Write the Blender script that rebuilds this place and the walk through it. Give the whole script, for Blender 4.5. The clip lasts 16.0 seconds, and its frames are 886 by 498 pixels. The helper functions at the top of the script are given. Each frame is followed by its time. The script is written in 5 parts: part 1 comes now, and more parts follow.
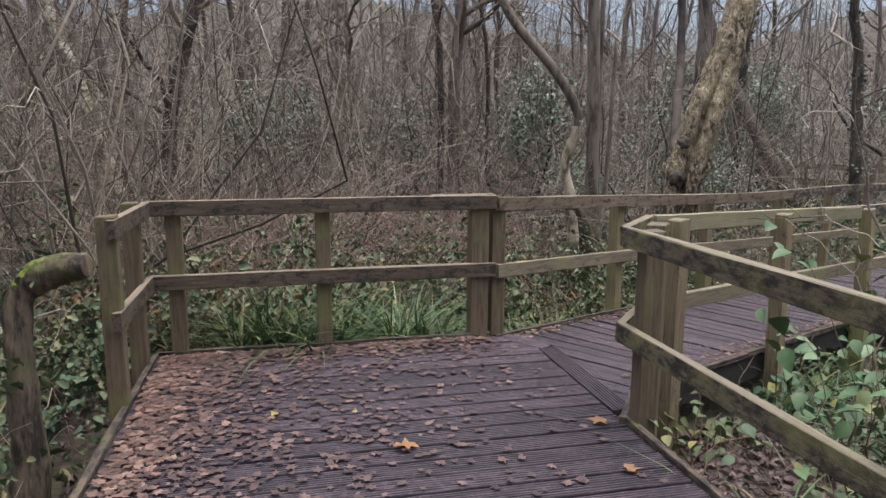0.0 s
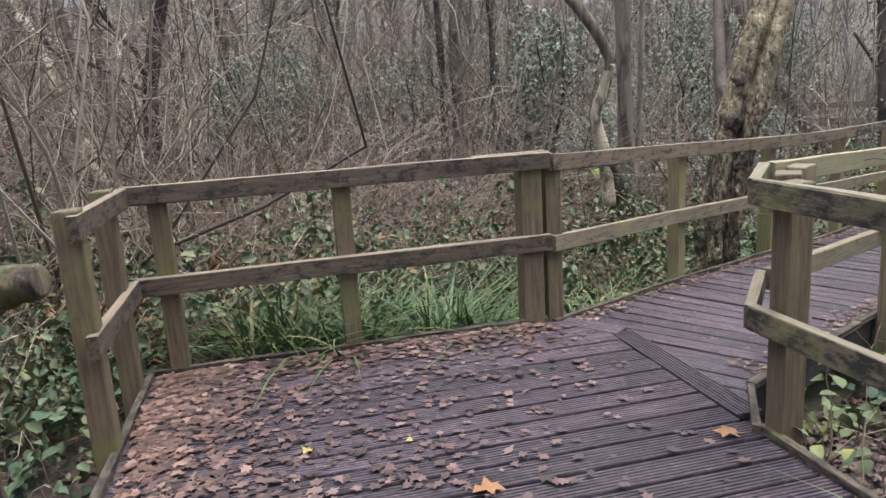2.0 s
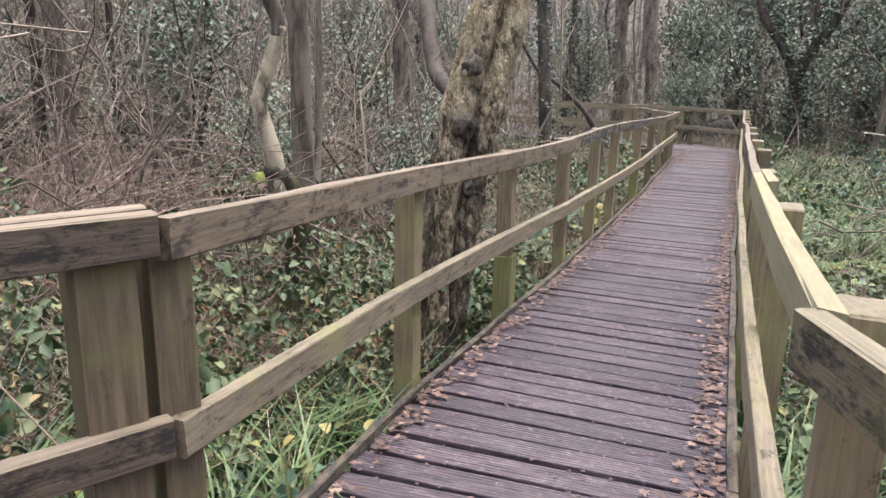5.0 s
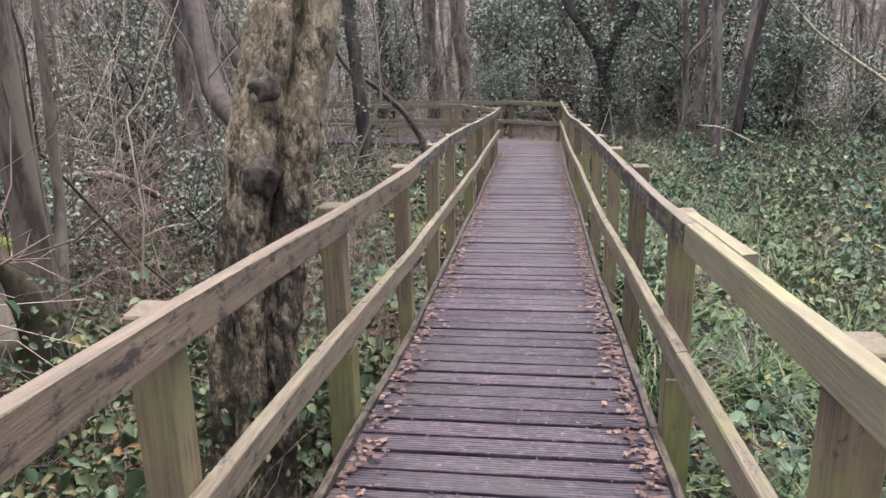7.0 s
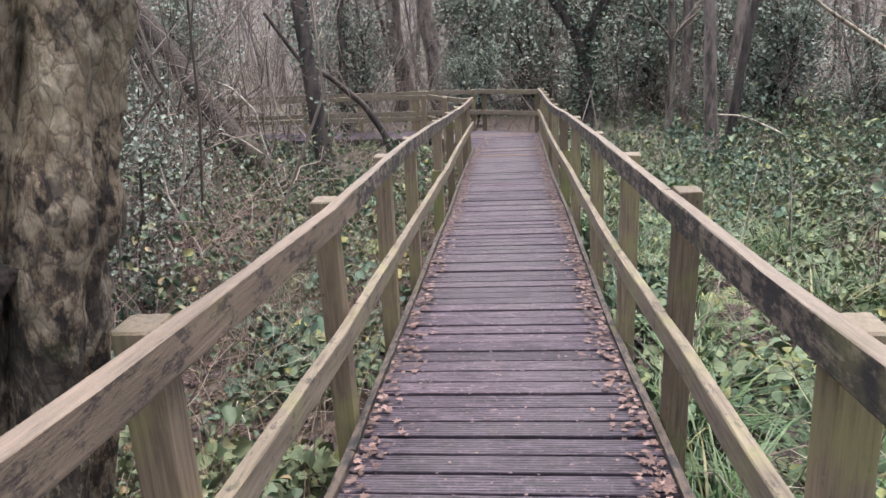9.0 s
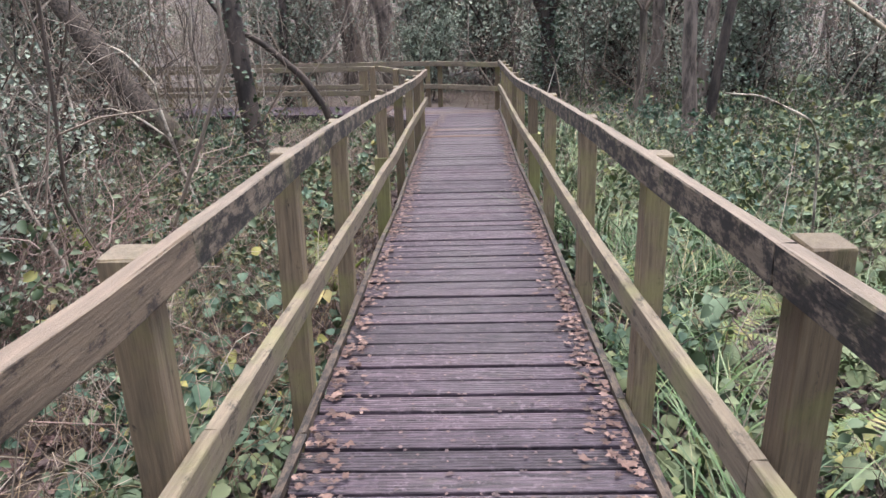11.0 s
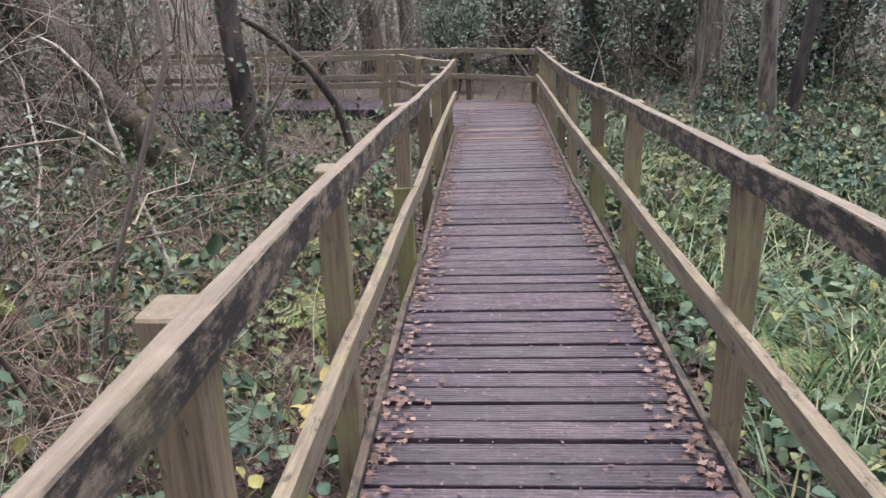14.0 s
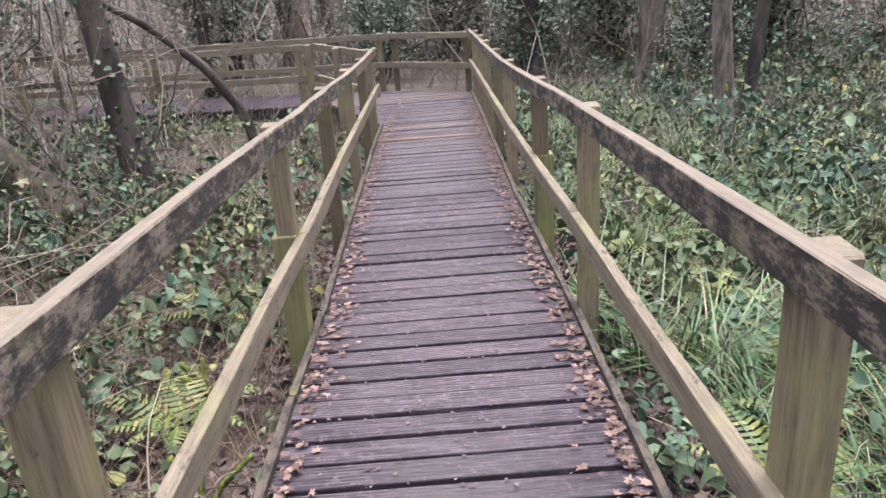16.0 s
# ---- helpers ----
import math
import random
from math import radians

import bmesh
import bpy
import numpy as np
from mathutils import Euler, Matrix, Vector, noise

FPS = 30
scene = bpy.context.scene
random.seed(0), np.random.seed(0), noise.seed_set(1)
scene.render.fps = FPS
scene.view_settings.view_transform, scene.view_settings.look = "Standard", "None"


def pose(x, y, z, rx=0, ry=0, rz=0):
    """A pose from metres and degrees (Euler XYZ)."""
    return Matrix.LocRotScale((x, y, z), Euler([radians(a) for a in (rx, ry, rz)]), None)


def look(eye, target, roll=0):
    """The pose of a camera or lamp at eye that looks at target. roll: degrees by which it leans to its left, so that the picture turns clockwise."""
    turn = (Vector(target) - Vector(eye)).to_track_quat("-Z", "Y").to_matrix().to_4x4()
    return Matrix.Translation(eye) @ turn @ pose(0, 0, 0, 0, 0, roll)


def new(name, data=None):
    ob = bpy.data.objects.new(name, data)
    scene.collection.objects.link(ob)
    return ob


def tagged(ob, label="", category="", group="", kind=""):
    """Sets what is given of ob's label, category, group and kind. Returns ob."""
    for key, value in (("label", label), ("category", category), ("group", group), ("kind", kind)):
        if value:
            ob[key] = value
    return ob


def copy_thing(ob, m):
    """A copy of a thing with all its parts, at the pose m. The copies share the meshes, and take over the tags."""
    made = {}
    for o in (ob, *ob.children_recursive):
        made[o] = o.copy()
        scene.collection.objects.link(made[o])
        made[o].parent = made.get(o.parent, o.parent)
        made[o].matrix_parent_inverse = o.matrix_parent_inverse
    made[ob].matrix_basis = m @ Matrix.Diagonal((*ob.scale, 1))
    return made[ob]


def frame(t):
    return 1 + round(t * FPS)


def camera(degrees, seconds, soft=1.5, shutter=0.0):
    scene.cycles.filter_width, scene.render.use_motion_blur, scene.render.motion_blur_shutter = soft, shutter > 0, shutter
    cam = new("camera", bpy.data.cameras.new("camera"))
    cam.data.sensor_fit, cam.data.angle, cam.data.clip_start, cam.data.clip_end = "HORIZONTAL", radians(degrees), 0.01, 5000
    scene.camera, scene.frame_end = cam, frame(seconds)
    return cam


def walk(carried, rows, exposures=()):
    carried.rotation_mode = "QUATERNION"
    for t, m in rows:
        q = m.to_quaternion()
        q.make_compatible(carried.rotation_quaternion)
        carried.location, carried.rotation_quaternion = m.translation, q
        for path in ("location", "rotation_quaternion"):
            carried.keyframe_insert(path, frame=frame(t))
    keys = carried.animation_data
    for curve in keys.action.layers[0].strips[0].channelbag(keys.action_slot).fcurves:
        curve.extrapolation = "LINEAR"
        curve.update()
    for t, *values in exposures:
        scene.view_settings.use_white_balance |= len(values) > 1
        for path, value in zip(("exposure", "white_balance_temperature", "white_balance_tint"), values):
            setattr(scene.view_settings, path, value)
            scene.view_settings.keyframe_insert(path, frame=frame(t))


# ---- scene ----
cam = camera(64.0, 16.0, soft=1.5)
PATH = [
    (0, (0.41, -0.023, 1.513), (1.545, 1.59, 1.179), 0.2),
    (0.5, (0.463, -0.034, 1.514), (1.604, 1.579, 1.202), -1.5),
    (1, (0.497, 0.107, 1.498), (1.646, 1.715, 1.189), -2.6),
    (1.5, (0.515, 0.465, 1.447), (1.664, 2.063, 1.093), -1.7),
    (2, (0.677, 0.861, 1.415), (1.807, 2.455, 0.99), -3.6),
    (2.5, (0.922, 1.255, 1.384), (2.0, 2.884, 0.957), -2.9),
    (3, (1.158, 1.584, 1.363), (2.389, 3.102, 0.939), 2.1),
    (3.5, (1.526, 1.892, 1.348), (2.93, 3.259, 0.95), 0.8),
    (4, (1.817, 2.171, 1.374), (3.371, 3.355, 0.947), 1.4),
    (4.5, (2.173, 2.418, 1.346), (3.832, 3.435, 0.885), 0.1),
    (5, (2.565, 2.648, 1.368), (4.293, 3.524, 0.871), 1.3),
    (5.2, (2.703, 2.742, 1.387), (4.478, 3.514, 0.885), 2.6),
    (7.3, (4.118, 3.206, 1.458), (6.012, 3.594, 0.949), -2.0),
    (7.5, (4.289, 3.218, 1.458), (6.185, 3.59, 0.942), -2.6),
    (8, (4.634, 3.294, 1.493), (6.527, 3.652, 0.956), -3.1),
    (8.5, (4.98, 3.328, 1.448), (6.872, 3.691, 0.912), -1.5),
    (9, (5.448, 3.396, 1.411), (7.34, 3.755, 0.873), -2.8),
    (9.2, (5.596, 3.429, 1.395), (7.489, 3.784, 0.857), -2.9),
    (11.3, (7.133, 3.564, 1.285), (9.022, 3.78, 0.665), -1.4),
    (11.5, (7.287, 3.565, 1.319), (9.176, 3.772, 0.695), -1.2),
    (12, (7.584, 3.661, 1.332), (9.472, 3.859, 0.703), -0.6),
    (12.5, (7.848, 3.736, 1.358), (9.737, 3.934, 0.73), -0.0),
    (13, (8.168, 3.779, 1.347), (10.047, 4.048, 0.716), -3.0),
    (13.5, (8.412, 3.866, 1.329), (10.287, 4.173, 0.705), -3.0),
    (14, (8.651, 3.918, 1.281), (10.52, 4.21, 0.629), -2.1),
    (14.5, (8.991, 3.921, 1.247), (10.849, 4.179, 0.555), -3.2),
    (15, (9.288, 3.894, 1.228), (11.152, 4.072, 0.525), -2.4),
    (15.5, (9.61, 3.826, 1.243), (11.481, 3.921, 0.541), -3.9),
    (16, (9.951, 3.829, 1.253), (11.817, 3.986, 0.548), -4.3),
]
walk(cam, [(t, look(eye, target, roll)) for t, eye, target, roll in PATH],
     exposures=[(0.0, 0.84, 6100, 6), (1.5, 0.89, 6090, 6), (2.0, 1.23, 5980, 3), (2.5, 1.12, 6020, 3), (3.0, 1.01, 6090, 4), (3.5, 0.93, 6100, 5), (4.0, 0.95, 6060, 7), (4.5, 1.15, 5980, 5), (5.0, 1.55, 6130, 6), (7.5, 1.38, 5970, 10), (8.0, 1.44, 5970, 10), (9.0, 1.43, 5940, 10), (12.5, 1.4, 5920, 10), (13.5, 1.25, 5920, 10), (14.0, 1.28, 5920, 10), (14.5, 1.62, 5920, 9), (15.0, 1.7, 5920, 9), (16.0, 1.62, 5920, 10)])

# ---- light: a grey winter sky with a wide weak sun ----
world = bpy.data.worlds.new("overcast")
scene.world = world
world.use_nodes = True
wn = world.node_tree.nodes
sky = wn.new("ShaderNodeTexSky")
sky.sky_type, sky.sun_disc = "NISHITA", False
sky.sun_elevation, sky.sun_rotation = radians(80), radians(120)
sky.air_density, sky.dust_density, sky.ozone_density = 0.8, 7.0, 0.2
wn["Background"].inputs["Strength"].default_value = 0.15
world.node_tree.links.new(sky.outputs["Color"], wn["Background"].inputs["Color"])
sun = new("sun", bpy.data.lights.new("sun", "SUN"))
sun.data.energy, sun.data.angle, sun.data.color = 1.0, radians(90), (1.0, 0.96, 0.9)
sun.matrix_world = look((0, 0, 0), (0.12, -0.08, -1.0))


# ---- materials ----
def nodes_of(name):
    mat = bpy.data.materials.new(name)
    mat.use_nodes = True
    nt = mat.node_tree
    return mat, nt, nt.nodes["Principled BSDF"]


def noise_tex(nt, scale, detail=4.0, rough=0.6, stretch=None, coord="Object", shift=None):
    tc = nt.nodes.new("ShaderNodeTexCoord")
    out = nt.nodes.new("ShaderNodeNewGeometry").outputs["Position"] if coord == "World" else tc.outputs[coord]
    if stretch:
        mp = nt.nodes.new("ShaderNodeMapping")
        mp.inputs["Scale"].default_value = stretch
        nt.links.new(out, mp.inputs["Vector"])
        out = mp.outputs["Vector"]
    if shift is not None:
        add = nt.nodes.new("ShaderNodeVectorMath")
        add.operation = "ADD"
        nt.links.new(out, add.inputs[0])
        nt.links.new(shift, add.inputs[1])
        out = add.outputs["Vector"]
    tex = nt.nodes.new("ShaderNodeTexNoise")
    tex.inputs["Scale"].default_value = scale
    tex.inputs["Detail"].default_value = detail
    tex.inputs["Roughness"].default_value = rough
    nt.links.new(out, tex.inputs["Vector"])
    return tex.outputs["Fac"]


def ramp(nt, fac, stops):
    r = nt.nodes.new("ShaderNodeValToRGB")
    els = r.color_ramp.elements
    while len(els) < len(stops):
        els.new(0.5)
    for e, (p, c) in zip(els, stops):
        e.position, e.color = p, (*c, 1.0)
    nt.links.new(fac, r.inputs["Fac"])
    return r.outputs["Color"]


def blend(nt, fac, a, b, mode="MIX"):
    m = nt.nodes.new("ShaderNodeMix")
    m.data_type, m.blend_type = "RGBA", mode
    for sock, value in ((m.inputs["Factor"], fac), (m.inputs["A"], a), (m.inputs["B"], b)):
        if isinstance(value, tuple):
            sock.default_value = (*value, 1.0)
        elif isinstance(value, float):
            sock.default_value = value
        else:
            nt.links.new(value, sock)
    return m.outputs["Result"]


def bump(nt, bsdf, height, strength=0.4, distance=0.01):
    b = nt.nodes.new("ShaderNodeBump")
    b.inputs["Strength"].default_value = strength
    b.inputs["Distance"].default_value = distance
    nt.links.new(height, b.inputs["Height"])
    nt.links.new(b.outputs["Normal"], bsdf.inputs["Normal"])


def random_shift(nt, size=40.0):
    info = nt.nodes.new("ShaderNodeObjectInfo")
    m = nt.nodes.new("ShaderNodeMath")
    m.operation = "MULTIPLY"
    m.inputs[1].default_value = size
    nt.links.new(info.outputs["Random"], m.inputs[0])
    c = nt.nodes.new("ShaderNodeCombineXYZ")
    for i in range(3):
        nt.links.new(m.outputs[0], c.inputs[i])
    return c.outputs["Vector"], info.outputs["Random"]


def wood_material(name, light, mid, dark, mould, algae, along, rough=0.75, mould_at=0.56, algae_at=0.58, worn=None):
    """Sawn weathered timber: grain along one axis, black mould blotches, green algae patches."""
    mat, nt, bsdf = nodes_of(name)
    shift, rnd = random_shift(nt)
    st = [14.0, 14.0, 14.0]
    st[along] = 0.8
    grain = noise_tex(nt, 5.0, 6.0, 0.65, tuple(st), shift=shift)
    base = ramp(nt, grain, [(0.28, dark), (0.5, mid), (0.72, light)])
    tone = noise_tex(nt, 2.2, 3.0, 0.5, shift=shift)
    base = blend(nt, ramp(nt, tone, [(0.35, (0.0,) * 3), (0.7, (0.45,) * 3)]), base, mid)
    st2 = [3.2, 3.2, 3.2]
    st2[along] = 1.5
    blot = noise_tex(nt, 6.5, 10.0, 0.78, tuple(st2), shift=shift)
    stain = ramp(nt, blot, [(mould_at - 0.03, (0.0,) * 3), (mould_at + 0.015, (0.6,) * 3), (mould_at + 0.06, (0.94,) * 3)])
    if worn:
        # upward faces, picked by normal, take the worn colour and little mould
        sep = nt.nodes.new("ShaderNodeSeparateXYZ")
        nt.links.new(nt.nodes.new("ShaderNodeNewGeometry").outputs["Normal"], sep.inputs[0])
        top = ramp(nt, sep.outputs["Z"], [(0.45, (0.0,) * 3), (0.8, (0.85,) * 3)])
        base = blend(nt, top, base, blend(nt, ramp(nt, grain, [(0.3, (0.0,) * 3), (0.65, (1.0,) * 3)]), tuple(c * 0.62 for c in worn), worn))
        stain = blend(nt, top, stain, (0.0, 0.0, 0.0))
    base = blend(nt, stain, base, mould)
    moss = noise_tex(nt, 3.1, 6.0, 0.62, shift=shift)
    green = ramp(nt, moss, [(algae_at, (0.0,) * 3), (algae_at + 0.16, (0.6,) * 3)])
    if worn:
        green = blend(nt, top, green, (0.06, 0.06, 0.06))
    base = blend(nt, green, base, algae)
    nt.links.new(base, bsdf.inputs["Base Color"])
    bsdf.inputs["Roughness"].default_value = rough
    fine = noise_tex(nt, 9.0, 8.0, 0.7, tuple(st), shift=shift)
    bump(nt, bsdf, fine, 0.55, 0.006)
    return mat


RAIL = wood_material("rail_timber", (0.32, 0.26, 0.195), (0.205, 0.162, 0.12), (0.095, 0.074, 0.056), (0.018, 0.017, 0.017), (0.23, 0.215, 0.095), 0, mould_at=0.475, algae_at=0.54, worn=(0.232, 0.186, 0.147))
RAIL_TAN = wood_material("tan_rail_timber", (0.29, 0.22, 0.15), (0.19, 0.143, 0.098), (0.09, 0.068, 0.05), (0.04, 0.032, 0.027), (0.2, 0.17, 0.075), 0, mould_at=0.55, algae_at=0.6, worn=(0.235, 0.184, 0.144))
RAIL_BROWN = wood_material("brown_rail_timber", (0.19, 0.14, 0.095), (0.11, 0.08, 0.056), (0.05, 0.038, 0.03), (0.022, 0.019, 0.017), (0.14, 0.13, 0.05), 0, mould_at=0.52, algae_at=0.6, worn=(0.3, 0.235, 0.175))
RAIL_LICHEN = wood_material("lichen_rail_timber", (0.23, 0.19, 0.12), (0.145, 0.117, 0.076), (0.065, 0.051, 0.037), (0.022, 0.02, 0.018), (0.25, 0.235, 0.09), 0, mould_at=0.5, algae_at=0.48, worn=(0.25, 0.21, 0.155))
RAIL_LOW = wood_material("lower_rail_timber", (0.32, 0.265, 0.19), (0.21, 0.17, 0.118), (0.1, 0.08, 0.057), (0.045, 0.038, 0.03), (0.25, 0.24, 0.105), 0, mould_at=0.58, algae_at=0.52)
RAIL_PALE = wood_material("new_rail_timber", (0.32, 0.28, 0.185), (0.25, 0.22, 0.14), (0.17, 0.145, 0.09), (0.1, 0.085, 0.06), (0.3, 0.3, 0.14), 0, mould_at=0.68, algae_at=0.5)
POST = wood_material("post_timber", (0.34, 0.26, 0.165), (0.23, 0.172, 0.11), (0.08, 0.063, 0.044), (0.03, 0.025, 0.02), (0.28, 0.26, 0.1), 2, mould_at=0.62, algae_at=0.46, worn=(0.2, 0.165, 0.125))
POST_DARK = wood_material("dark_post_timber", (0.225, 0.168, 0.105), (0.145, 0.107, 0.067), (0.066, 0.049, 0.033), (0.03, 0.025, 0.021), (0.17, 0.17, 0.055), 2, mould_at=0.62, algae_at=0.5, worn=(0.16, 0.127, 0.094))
SLEEVE = wood_material("algae_timber", (0.29, 0.265, 0.12), (0.2, 0.18, 0.08), (0.12, 0.12, 0.035), (0.06, 0.055, 0.03), (0.24, 0.25, 0.08), 2, mould_at=0.63, algae_at=0.45)
KERB = wood_material("kerb_timber", (0.17, 0.13, 0.09), (0.1, 0.075, 0.055), (0.05, 0.04, 0.03), (0.022, 0.02, 0.02), (0.16, 0.18, 0.04), 0, mould_at=0.5, algae_at=0.6)
# bearers near black, far darker than the kerb and rail timber
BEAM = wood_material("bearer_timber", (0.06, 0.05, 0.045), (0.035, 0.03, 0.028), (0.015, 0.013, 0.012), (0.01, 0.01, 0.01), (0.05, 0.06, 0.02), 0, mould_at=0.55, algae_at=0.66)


def deck_material():
    mat, nt, bsdf = nodes_of("wet_decking")
    shift, rnd = random_shift(nt)
    grain = noise_tex(nt, 6.0, 6.0, 0.65, (0.9, 14.0, 14.0), shift=shift)
    base = ramp(nt, grain, [(0.36, (0.02, 0.0145, 0.02)), (0.5, (0.063, 0.045, 0.06)), (0.64, (0.132, 0.098, 0.125))])
    worn = ramp(nt, noise_tex(nt, 26.0, 5.0, 0.75, shift=shift), [(0.53, (0.0,) * 3), (0.68, (0.6,) * 3)])
    base = blend(nt, worn, base, (0.24, 0.19, 0.23))
    tone = ramp(nt, rnd, [(0.0, (0.52, 0.52, 0.54)), (0.5, (0.84, 0.82, 0.84)), (1.0, (1.12, 1.09, 1.06))])
    base = blend(nt, 1.0, base, tone, "MULTIPLY")
    # a few planks are newer and browner
    new_plank = ramp(nt, rnd, [(0.93, (0.0,) * 3), (0.95, (0.55,) * 3)])
    base = blend(nt, new_plank, base, (0.2, 0.12, 0.06))
    wide = noise_tex(nt, 1.3, 4.0, 0.6, coord="World")
    base = blend(nt, ramp(nt, wide, [(0.45, (0.0,) * 3), (0.7, (0.5,) * 3)]), base, (0.042, 0.031, 0.037))
    green = noise_tex(nt, 2.6, 6.0, 0.65, coord="World")
    base = blend(nt, ramp(nt, green, [(0.66, (0.0,) * 3), (0.78, (0.5,) * 3)]), base, (0.09, 0.09, 0.03))
    nt.links.new(base, bsdf.inputs["Base Color"])
    wet = ramp(nt, wide, [(0.35, (0.68,) * 3), (0.65, (0.45,) * 3)])
    nt.links.new(wet, bsdf.inputs["Roughness"])
    bump(nt, bsdf, noise_tex(nt, 11.0, 8.0, 0.7, (1.5, 10.0, 10.0), shift=shift), 0.6, 0.005)
    return mat


DECK = deck_material()


def leafy(name, stops, rough=0.5, patch=None):
    """Many small leaves, twigs or blades in one mesh, each with a colour of its own."""
    mat, nt, bsdf = nodes_of(name)
    geo = nt.nodes.new("ShaderNodeNewGeometry")
    base = ramp(nt, geo.outputs["Random Per Island"], stops)
    vein = noise_tex(nt, 40.0, 3.0, 0.6, coord="World")
    base = blend(nt, ramp(nt, vein, [(0.35, (0.25,) * 3), (0.65, (0.0,) * 3)]), base, tuple(c * 0.45 for c in stops[0][1]))
    if patch:
        wide = noise_tex(nt, 0.55, 3.0, 0.6, coord="World")
        base = blend(nt, ramp(nt, wide, [(0.45, (0.0,) * 3), (0.62, (0.6,) * 3)]), base, patch)
    nt.links.new(base, bsdf.inputs["Base Color"])
    bsdf.inputs["Roughness"].default_value = rough
    return mat


BRAMBLE = leafy("bramble_leaves", [(0.0, (0.045, 0.085, 0.055)), (0.35, (0.075, 0.13, 0.085)), (0.7, (0.12, 0.185, 0.115)), (0.9, (0.17, 0.22, 0.125)), (0.985, (0.3, 0.28, 0.08))], 0.7, patch=(0.16, 0.175, 0.07))
BRAMBLE_OLIVE = leafy("olive_bramble_leaves", [(0.0, (0.05, 0.08, 0.04)), (0.35, (0.085, 0.125, 0.06)), (0.75, (0.14, 0.165, 0.08)), (0.93, (0.19, 0.18, 0.085)), (0.992, (0.28, 0.2, 0.09))], 0.55)
# greens raised to hold background haze and sky sheen in the leaf colour
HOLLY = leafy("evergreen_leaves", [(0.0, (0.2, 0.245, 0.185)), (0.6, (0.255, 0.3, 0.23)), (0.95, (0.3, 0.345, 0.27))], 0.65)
IVY = leafy("ivy_leaves", [(0.0, (0.04, 0.07, 0.045)), (0.6, (0.07, 0.11, 0.065)), (0.95, (0.13, 0.17, 0.1))], 0.35)
GRASS = leafy("sedge_blades", [(0.0, (0.038, 0.082, 0.028)), (0.5, (0.075, 0.138, 0.044)), (0.85, (0.135, 0.2, 0.072)), (0.98, (0.26, 0.22, 0.1))], 0.45)
STRAW = leafy("dead_stalks", [(0.0, (0.085, 0.053, 0.037)), (0.5, (0.165, 0.112, 0.075)), (0.9, (0.33, 0.255, 0.16))], 0.8)
TWIG = leafy("bare_twigs", [(0.0, (0.06, 0.047, 0.038)), (0.4, (0.18, 0.14, 0.11)), (0.75, (0.33, 0.268, 0.21)), (0.95, (0.48, 0.42, 0.35))], 0.8)
# paler than the near bark: distance haze is put into this colour
FAR_WOOD = leafy("far_bare_wood", [(0.0, (0.11, 0.092, 0.085)), (0.5, (0.22, 0.188, 0.175)), (0.9, (0.34, 0.3, 0.28))], 0.9)
LITTER = leafy("fallen_leaves", [(0.0, (0.065, 0.04, 0.033)), (0.4, (0.135, 0.078, 0.062)), (0.75, (0.22, 0.135, 0.108)), (0.95, (0.32, 0.21, 0.17))], 0.55)
WET_LITTER = leafy("flattened_wet_leaves", [(0.0, (0.04, 0.026, 0.028)), (0.45, (0.088, 0.055, 0.054)), (0.8, (0.14, 0.086, 0.08)), (0.97, (0.22, 0.145, 0.13))], 0.5)
BRIAR = leafy("reddish_briar_stems", [(0.0, (0.14, 0.09, 0.075)), (0.5, (0.26, 0.175, 0.15)), (0.9, (0.38, 0.29, 0.25))], 0.75)
PALE_BRAMBLE = leafy("pale_bramble_leaves", [(0.0, (0.06, 0.12, 0.045)), (0.5, (0.1, 0.175, 0.075)), (0.9, (0.16, 0.235, 0.115)), (0.98, (0.28, 0.27, 0.08))], 0.45)
RUST = leafy("rusty_bracken", [(0.0, (0.14, 0.065, 0.03)), (0.5, (0.22, 0.115, 0.055)), (0.95, (0.32, 0.2, 0.1))], 0.8)
ORANGE = leafy("orange_maple_leaf", [(0.0, (0.26, 0.13, 0.06)), (1.0, (0.3, 0.165, 0.08))], 0.5)
YELLOW = leafy("yellow_leaf", [(0.0, (0.32, 0.26, 0.09)), (1.0, (0.4, 0.33, 0.12))], 0.5)


def bark_material(name, light, mid, dark, moss, scale=6.0, moss_at=0.62, streak=(1.0, 1.0, 0.3), depth=0.02, dark_at=0.42):
    mat, nt, bsdf = nodes_of(name)
    shift, rnd = random_shift(nt)
    rough = noise_tex(nt, scale, 8.0, 0.68, streak, shift=shift)
    base = ramp(nt, rough, [(dark_at - 0.02, dark), (dark_at + 0.05, mid), (dark_at + 0.15, light)])
    green = noise_tex(nt, 2.3, 6.0, 0.65, shift=shift)
    base = blend(nt, ramp(nt, green, [(moss_at, (0.0,) * 3), (moss_at + 0.12, (0.8,) * 3)]), base, moss)
    nt.links.new(base, bsdf.inputs["Base Color"])
    bsdf.inputs["Roughness"].default_value = 0.85
    bump(nt, bsdf, rough, 0.9, depth)
    return mat


BARK = bark_material("grey_brown_bark", (0.22, 0.175, 0.145), (0.13, 0.102, 0.084), (0.055, 0.043, 0.037), (0.12, 0.13, 0.06))
BARK_DARK = bark_material("dark_bark", (0.085, 0.066, 0.054), (0.052, 0.04, 0.034), (0.026, 0.021, 0.018), (0.09, 0.105, 0.05))
BARK_GREY = bark_material("smooth_grey_bark", (0.2, 0.165, 0.13), (0.13, 0.105, 0.082), (0.06, 0.048, 0.038), (0.12, 0.12, 0.055), 9.0, 0.6, (1, 1, 0.22), 0.012, 0.42)


